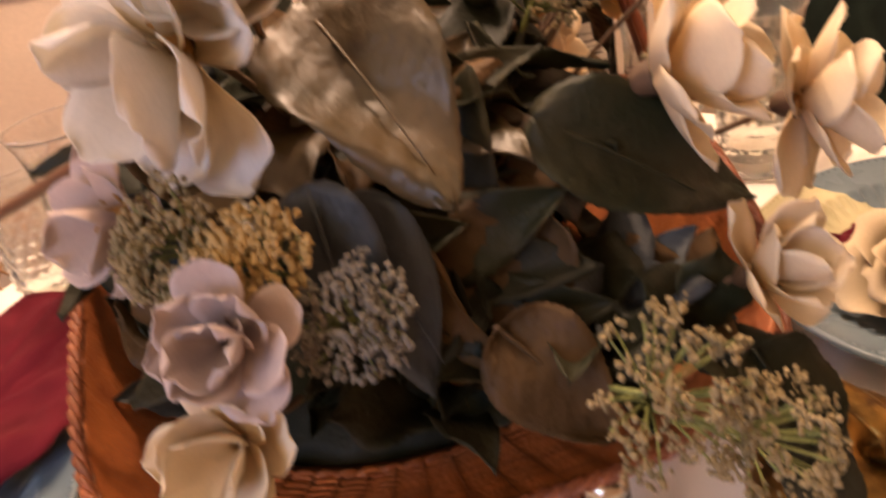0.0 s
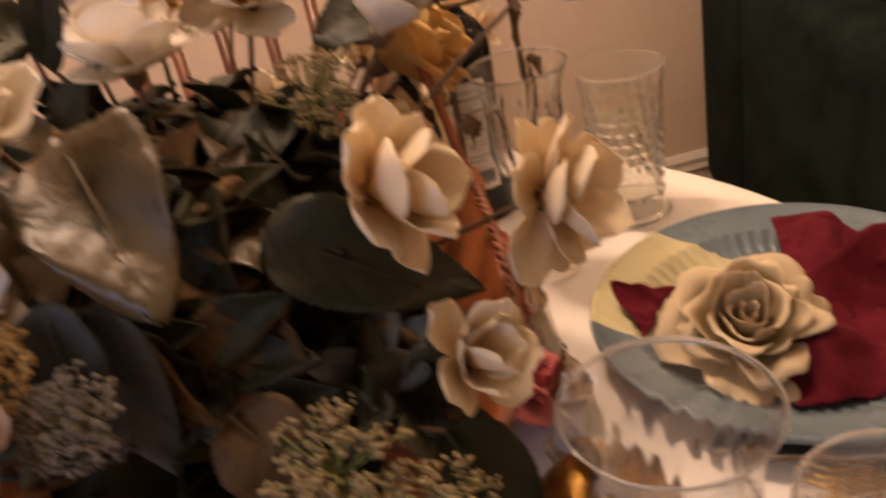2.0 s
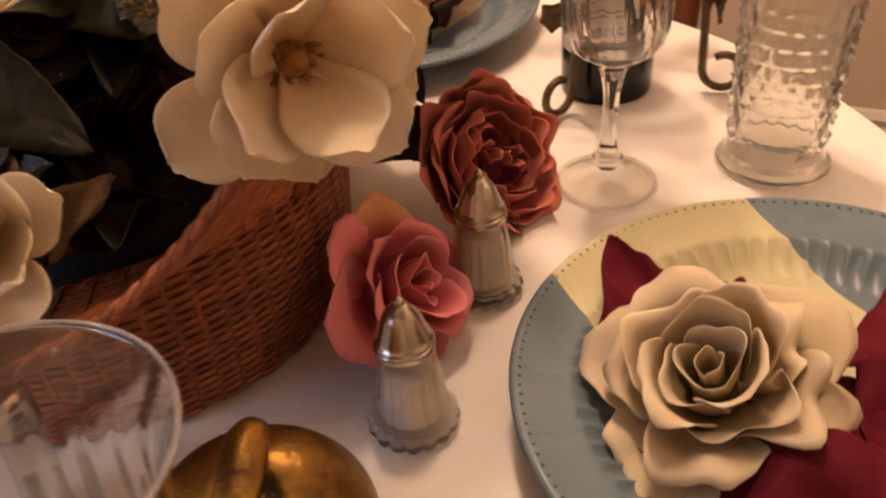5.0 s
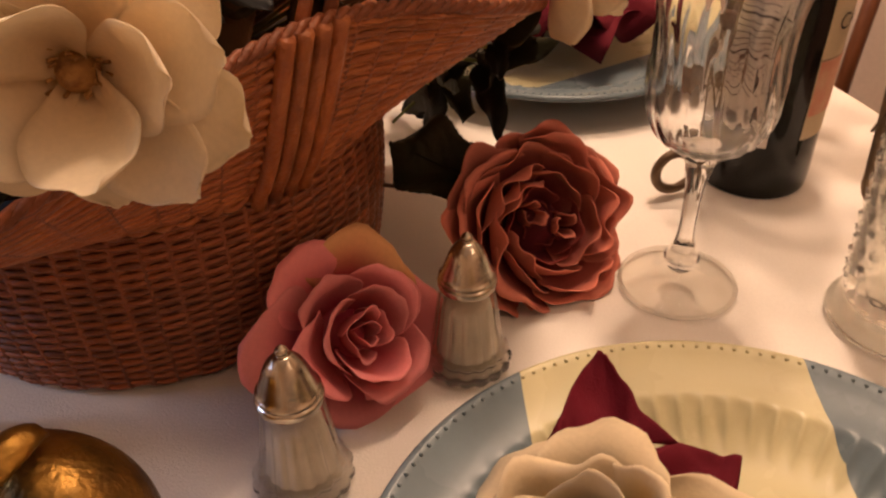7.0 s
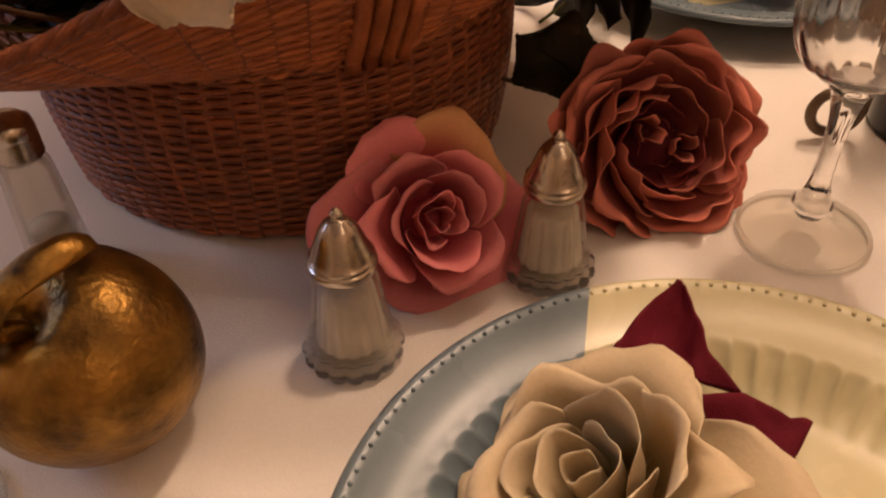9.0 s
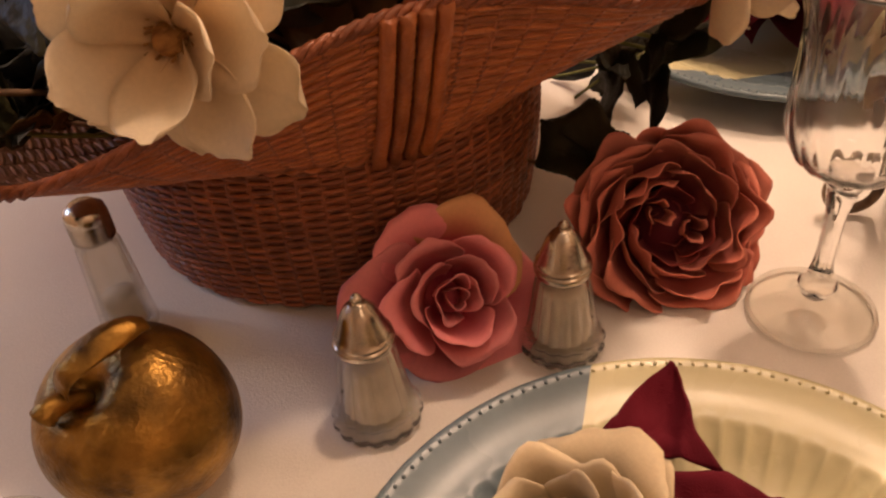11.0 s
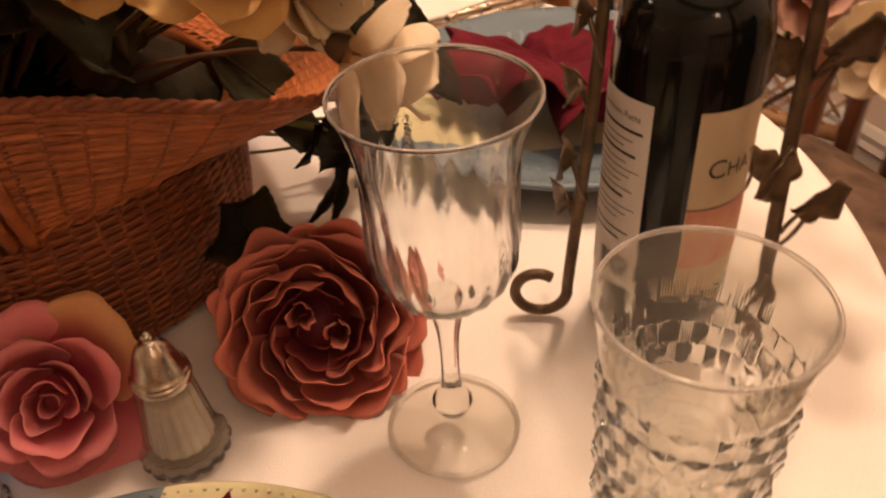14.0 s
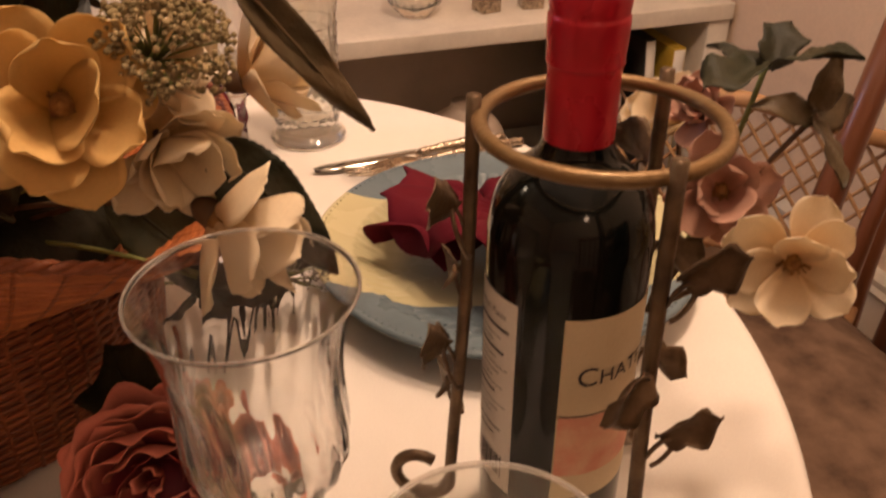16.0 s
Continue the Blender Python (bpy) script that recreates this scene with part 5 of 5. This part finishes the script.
shaker(pose(0.304, 0.535, TOP, 0, 0, 20), "fluted glass pepper shaker with chrome cap beside the peony")


def facet_shaker(m):
    s = thing("facet_shaker", m, "slim faceted glass shaker with silver top behind the golden pear", "shaker", "shakers on the table")
    oct_ = lambda a, r, z: r * (1 + 0.05 * abs(math.cos(4 * a))) if r > 0.005 else r
    part("body", lathe([(0.001, 0.001), (0.0190, 0.001), (0.0200, 0.004), (0.0150, 0.064), (0.0122, 0.069), (0.0105, 0.069), (0.0125, 0.062), (0.0165, 0.008), (0.001, 0.006)], 64, oct_), SHAKER_GLASS, s)
    part("salt", lathe([(0.001, 0.0085), (0.0150, 0.0085), (0.0138, 0.026), (0.001, 0.027)], 24), SALT, s)
    cap = [(0.0125, 0.0692)]
    for k in range(4):
        cap += [(0.0150, 0.0700 + 0.003 * k), (0.0138, 0.0715 + 0.003 * k)]
    part("cap", lathe(cap + [(0.0150, 0.0825), (0.0140, 0.088), (0.009, 0.0915), (0.001, 0.092)], 32), CHROME, s, "silver screw top")
    return s


facet_shaker(pose(0.168, 0.318, TOP) @ Matrix.Diagonal((0.80, 0.80, 1.0, 1.0)))


# ---- golden pear ----
PEAR = Vector((0.288, 0.3175, TOP + 0.0435))
pear = thing("golden_pear", Matrix.Translation(PEAR), "antique gold ornamental fruit lying on the white cloth", "ornament")


def fruit(a, r, z):
    return r * (1 + 0.018 * math.sin(2 * a + 1) + 0.012 * math.sin(3 * a))


# the fruit lies tilted, its stalk end towards the goblet
part("body", lathe(smoothed([(0.001, -0.039), (0.010, -0.0425), (0.026, -0.037), (0.040, -0.021), (0.0455, 0.000), (0.042, 0.020), (0.032, 0.034), (0.020, 0.0395), (0.010, 0.0375), (0.003, 0.031)], 5), 64, fruit), GOLD, pear, m=aimed((0, 0, 0), (0.17, -0.40, 0.90)))
part("stalk", tube(smoothed([(0.0065, -0.015, 0.029), (0.0095, -0.022, 0.035), (0.0125, -0.029, 0.0365), (0.0145, -0.034, 0.034)], 4), [0.0040 + 0.0002 * k for k in range(12)] + [0.0052], 10), GOLD, pear, "short curved stalk")
lf = smoothed([(0.0090, -0.024, 0.040), (0.0090, -0.020, 0.050), (0.0055, -0.009, 0.055), (0.0005, 0.003, 0.056), (-0.0035, 0.012, 0.0545), (-0.006, 0.017, 0.051)], 5)
bm = bmesh.new()
rows = []
for k, p in enumerate(lf):
    u = k / (len(lf) - 1)
    w = 0.0028 + 0.0062 * math.sin(math.pi * (0.10 + 0.82 * u)) ** 0.8
    line = []
    for q in range(14):
        c = 2 * math.pi * q / 14
        line.append(Vector(p) + Vector((0.91, 0.41, 0)) * w * math.cos(c) + Vector((0, 0, 1)) * (0.0030 * math.sin(c) - 0.0026 * abs(math.cos(c)) + 0.0008 * math.sin(9 * u + c)))
    rows.append(line)
vs = grid(bm, rows, closed_v=True)
for line in (vs[0], vs[-1]):
    bm.faces.new(line)
part("leaf", bm, GOLD, pear, "thick folded golden leaf")


# ---- wine bottle ----
bottle = thing("wine_bottle", pose(0.318, 0.815, TOP), "dark glass wine bottle with red capsule and cream label", "bottle")
bp = smoothed([(0.001, 0.006), (0.028, 0.003), (0.0350, 0.0012), (0.0375, 0.006), (0.0375, 0.06), (0.0375, 0.12), (0.0375, 0.172), (0.0370, 0.185), (0.0340, 0.198), (0.0268, 0.2085), (0.0184, 0.2165), (0.0148, 0.226), (0.0142, 0.245), (0.0140, 0.283), (0.001, 0.284)], 6)
part("body", lathe(bp, 72), BOTTLE, bottle)
part("capsule", lathe(smoothed([(0.0150, 0.222), (0.0151, 0.240), (0.0152, 0.256), (0.0160, 0.258), (0.0158, 0.261), (0.0164, 0.270), (0.0164, 0.276), (0.0158, 0.278), (0.0162, 0.282), (0.0158, 0.287), (0.0140, 0.289), (0.001, 0.2893)], 4), 48), CAPSULE, bottle, "red foil capsule")


def wrap(a0, a1, z0, z1, lift, n=24):
    bm = bmesh.new()
    grid(bm, [[((0.0375 + lift) * math.cos(math.radians(a0 + (a1 - a0) * k / n)), (0.0375 + lift) * math.sin(math.radians(a0 + (a1 - a0) * k / n)), z) for k in range(n + 1)] for z in (z0, (z0 + z1) / 2, z1)])
    return bm


front = part("front_label", wrap(-25, 118, 0.045, 0.156, 0.0003), LABEL, bottle, "cream paper front label")
back = part("back_label", wrap(-150, -58, 0.040, 0.157, 0.0003), LABEL_WHITE, bottle, "white paper back label")
part("faded_print", wrap(-24, 60, 0.062, 0.100, 0.0006), LABEL_PINK, front)
part("rule", wrap(-25, 118, 0.1005, 0.1010, 0.0006), INK, front)


def lettering(text, height, a0, z, parent, lift=0.0008, material=INK, width=1.0):
    """Letters bent round the bottle, starting at angle a0."""
    cu = bpy.data.curves.new("lettering", "FONT")
    cu.body, cu.size = text, height
    tmp = new("lettering_source", cu)
    me = bpy.data.meshes.new_from_object(tmp.evaluated_get(bpy.context.evaluated_depsgraph_get()))
    bpy.data.objects.remove(tmp)
    for v in me.vertices:
        a = math.radians(a0) + v.co.x * width / 0.0383
        v.co = ((0.0375 + lift) * math.cos(a), (0.0375 + lift) * math.sin(a), z + v.co.y)
    me.materials.append(material)
    ob = new("lettering", me)
    ob.parent = parent
    return ob


lettering("C", 0.0150, -14, 0.119, front)
lettering("HATEAU", 0.0118, 2, 0.119, front)
lettering("Nutrition Facts", 0.0050, -113, 0.146, back)
for k, (z, h) in enumerate([(0.139, 0.0016), (0.134, 0.0006), (0.130, 0.0006), (0.1255, 0.0016), (0.121, 0.0006), (0.117, 0.0006), (0.113, 0.0006), (0.109, 0.0006), (0.105, 0.0006), (0.100, 0.0016), (0.094, 0.0006), (0.090, 0.0006), (0.086, 0.0006), (0.078, 0.001), (0.073, 0.001)]):
    part("print_bar", wrap(-116, -64 - (k * 37 % 5) * 4, z, z + h, 0.0008, 10), INK, back)
for k in range(14):
    a = -96 + 2.2 * k
    part("code_bar", wrap(a, a + 0.7 + 0.5 * (k % 3), 0.047, 0.062, 0.0008, 1), INK, back)

# ---- iron bottle holder ----
HX, HY = 0.332, 0.818
holder = thing("bottle_holder", pose(HX, HY, TOP), "brown wrought iron bottle holder with curled feet and ivy leaves", "holder")
part("ring", tube([(0.0495 * math.cos(2 * math.pi * k / 48), 0.0495 * math.sin(2 * math.pi * k / 48), 0.236) for k in range(48)], 0.0034, 8, closed=True), RING, holder, "gilded iron ring")
IVY = [leaf_mesh("ivy_leaf", IRON, 0.028, 0.026, s + 40, lobes=3, nu=13, nv=7) for s in range(2)]
for q, ang in enumerate((-119, 3, 122)):
    a = math.radians(ang)
    d, t = Vector((math.cos(a), math.sin(a), 0)), Vector((-math.sin(a), math.cos(a), 0))
    pts = [d * 0.0525 + Vector((0, 0, 0.244)), d * 0.0545 + Vector((0, 0, 0.15)), d * 0.060 + Vector((0, 0, 0.06)), d * 0.062 + Vector((0, 0, 0.026))]
    for k in range(15):
        w = math.pi - 2 * math.pi * 0.98 * k / 14 * 0.86
        rr = 0.0165 - 0.004 * k / 14
        pts.append(d * (0.062 + 0.0165 + rr * math.cos(w)) + Vector((0, 0, 0.0205 - rr * math.sin(w))))
    leg = part("leg", tube(smoothed([tuple(p) for p in pts], 3), 0.0034, 8), IRON, holder, "iron leg ending in a curl")
    for k, (z, s) in enumerate(((0.195, 1), (0.155, -1), (0.118, 1), (0.085, -1))):
        base = d * (0.0645 - 0.05 * (z - 0.02)) + Vector((0, 0, z))
        y = (t * s * 0.8 + d * 0.5 + Vector((0, 0, 0.35 * s))).normalized()
        zz = (d - y * y.dot(d)).normalized()
        part("ivy_leaf", IVY[k % 2], None, leg, m=Matrix.Translation(base + y * 0.004) @ Matrix((y.cross(zz), y, zz)).transposed().to_4x4())
        ten = []
        for i in range(16):
            w = 1.5 * math.pi * i / 15
            ten.append(base + t * s * (0.002 + 0.010 * (1 - math.cos(w)) * 0.6) + d * 0.004 * math.sin(w) + Vector((0, 0, 0.012 * math.sin(w) - 0.012)))
        part("tendril", tube(ten, 0.0011, 6), IRON, leg)

# flowers stuck in the holder behind the bottle
PINKISH = mat("dusty_pink_petal", (0.50, 0.24, 0.17), 0.65, tip=(0.60, 0.36, 0.27), length=0.045, scale=40, fine=500, rnd=0.1, trans=0.2, spec=0.25)
MAG_R = petals_for(PINKISH, 0.045, 0.036, 3, cup=0.4, curl=0.15, ripple=0.08)
VROOT = (0.303, 0.872, 0.86)
magnolia((0.300, 0.905, 0.925), (0.55, -0.4, 0.3), MAG_R, 0.66, label="dusty pink artificial flower behind the wine bottle", group="flowers behind the bottle", root=VROOT)
magnolia((0.262, 0.915, 0.950), (0.3, -0.6, 0.5), MAG_R, 0.50, CUP, label="dusty pink artificial flower behind the wine bottle", group="flowers behind the bottle", root=VROOT)
magnolia((0.358, 0.905, 0.920), (0.62, -0.50, 0.15), MAG_P, 0.64, ((4, 40), (4, 78), (3, 104)), label="small white artificial flower with a yellow centre", group="flowers behind the bottle", root=VROOT)
magnolia((0.225, 0.925, 0.925), (0.1, -0.6, 0.6), MAG_P, 0.7, CUP, label="tan artificial flower behind the wine bottle", group="flowers behind the bottle", root=VROOT)
sprig((0.290, 0.925, 0.985), (0.2, -0.2, 0.9), "dark", 4, "dark green leaf sprig behind the wine bottle", 301, 0.55, root=VROOT, tone="leaf sprigs behind the bottle")
sprig((0.320, 0.935, 0.970), (0.6, 0.1, 0.6), "olive", 4, "pale green leaf sprig behind the wine bottle", 302, 0.5, root=VROOT, tone="leaf sprigs behind the bottle")


# ---- cutlery ----
def handle(bm, x0, x1, w, metal=None):
    """An ornate cutlery handle along x."""
    pts = smoothed([(x0, 0, 0.004), (x0 + (x1 - x0) * 0.3, 0, 0.0048), (x0 + (x1 - x0) * 0.7, 0, 0.0048), (x1, 0, 0.004)], 8)
    n = len(pts)
    return tube(pts, [w * (0.55 + 0.45 * math.sin(math.pi * 0.9 * k / n) ** 2 + 0.14 * math.sin(5 * math.pi * k / n) ** 2) for k in range(n)], 10, bm)


def knife(m, label, metal):
    k = thing("table_knife", m, label, "knife", "cutlery on the cloth")
    rows = [[(-0.108 * i / 16, -0.0095 * min(1, (1.03 - i / 16) * 4) ** 0.5, 0.0025), (-0.108 * i / 16, 0.0, 0.0042), (-0.108 * i / 16, 0.0085 * min(1, (1.03 - i / 16) * 6) ** 0.5, 0.0028)] for i in range(17)]
    part("blade", sheet(rows, 0.0012), STEEL, k, "dark reflecting steel blade")
    part("handle", handle(bmesh.new(), 0.0, 0.095, 0.0062), metal, k, "ornate cast handle")
    return k


def fork(m, label, metal):
    k = thing("table_fork", m, label, "fork", "cutlery on the cloth")
    part("handle", handle(bmesh.new(), 0.0, 0.115, 0.0058), metal, k, "ornate cast handle")
    for j in range(4):
        y = (j - 1.5) * 0.0058
        part("tine", tube([(-0.030, y, 0.008), (-0.055, y, 0.005), (-0.078, y, 0.009)], [0.0018, 0.0016, 0.0008], 6), metal, k)
    rows = [[(-0.002 - 0.032 * i / 8, v * (0.003 + 0.0085 * (i / 8) ** 0.7), 0.006 + 0.002 * math.sin(i / 8 * 3)) for v in (-1, -0.5, 0, 0.5, 1)] for i in range(9)]
    part("neck", sheet(rows, 0.0016), metal, k)
    return k


knife(pose(0.484, 0.354, TOP, 0, 0, -19), "silver table knife with an ornate handle beside the charger plate", SILVER)
fork(pose(0.492, 0.322, TOP, 0, 0, -19), "gold-plated table fork beside the knife", GOLDPLATE)
fork(pose(0.484, 0.296, TOP, 0, 0, -17), "silver table fork beside the knife", SILVER)
knife(pose(-0.131, 0.870, TOP, 0, 0, 94), "silver table knife beside the far charger plate", SILVER)
fork(pose(-0.110, 0.865, TOP, 0, 0, 97), "silver table fork beside the far charger plate", SILVER)
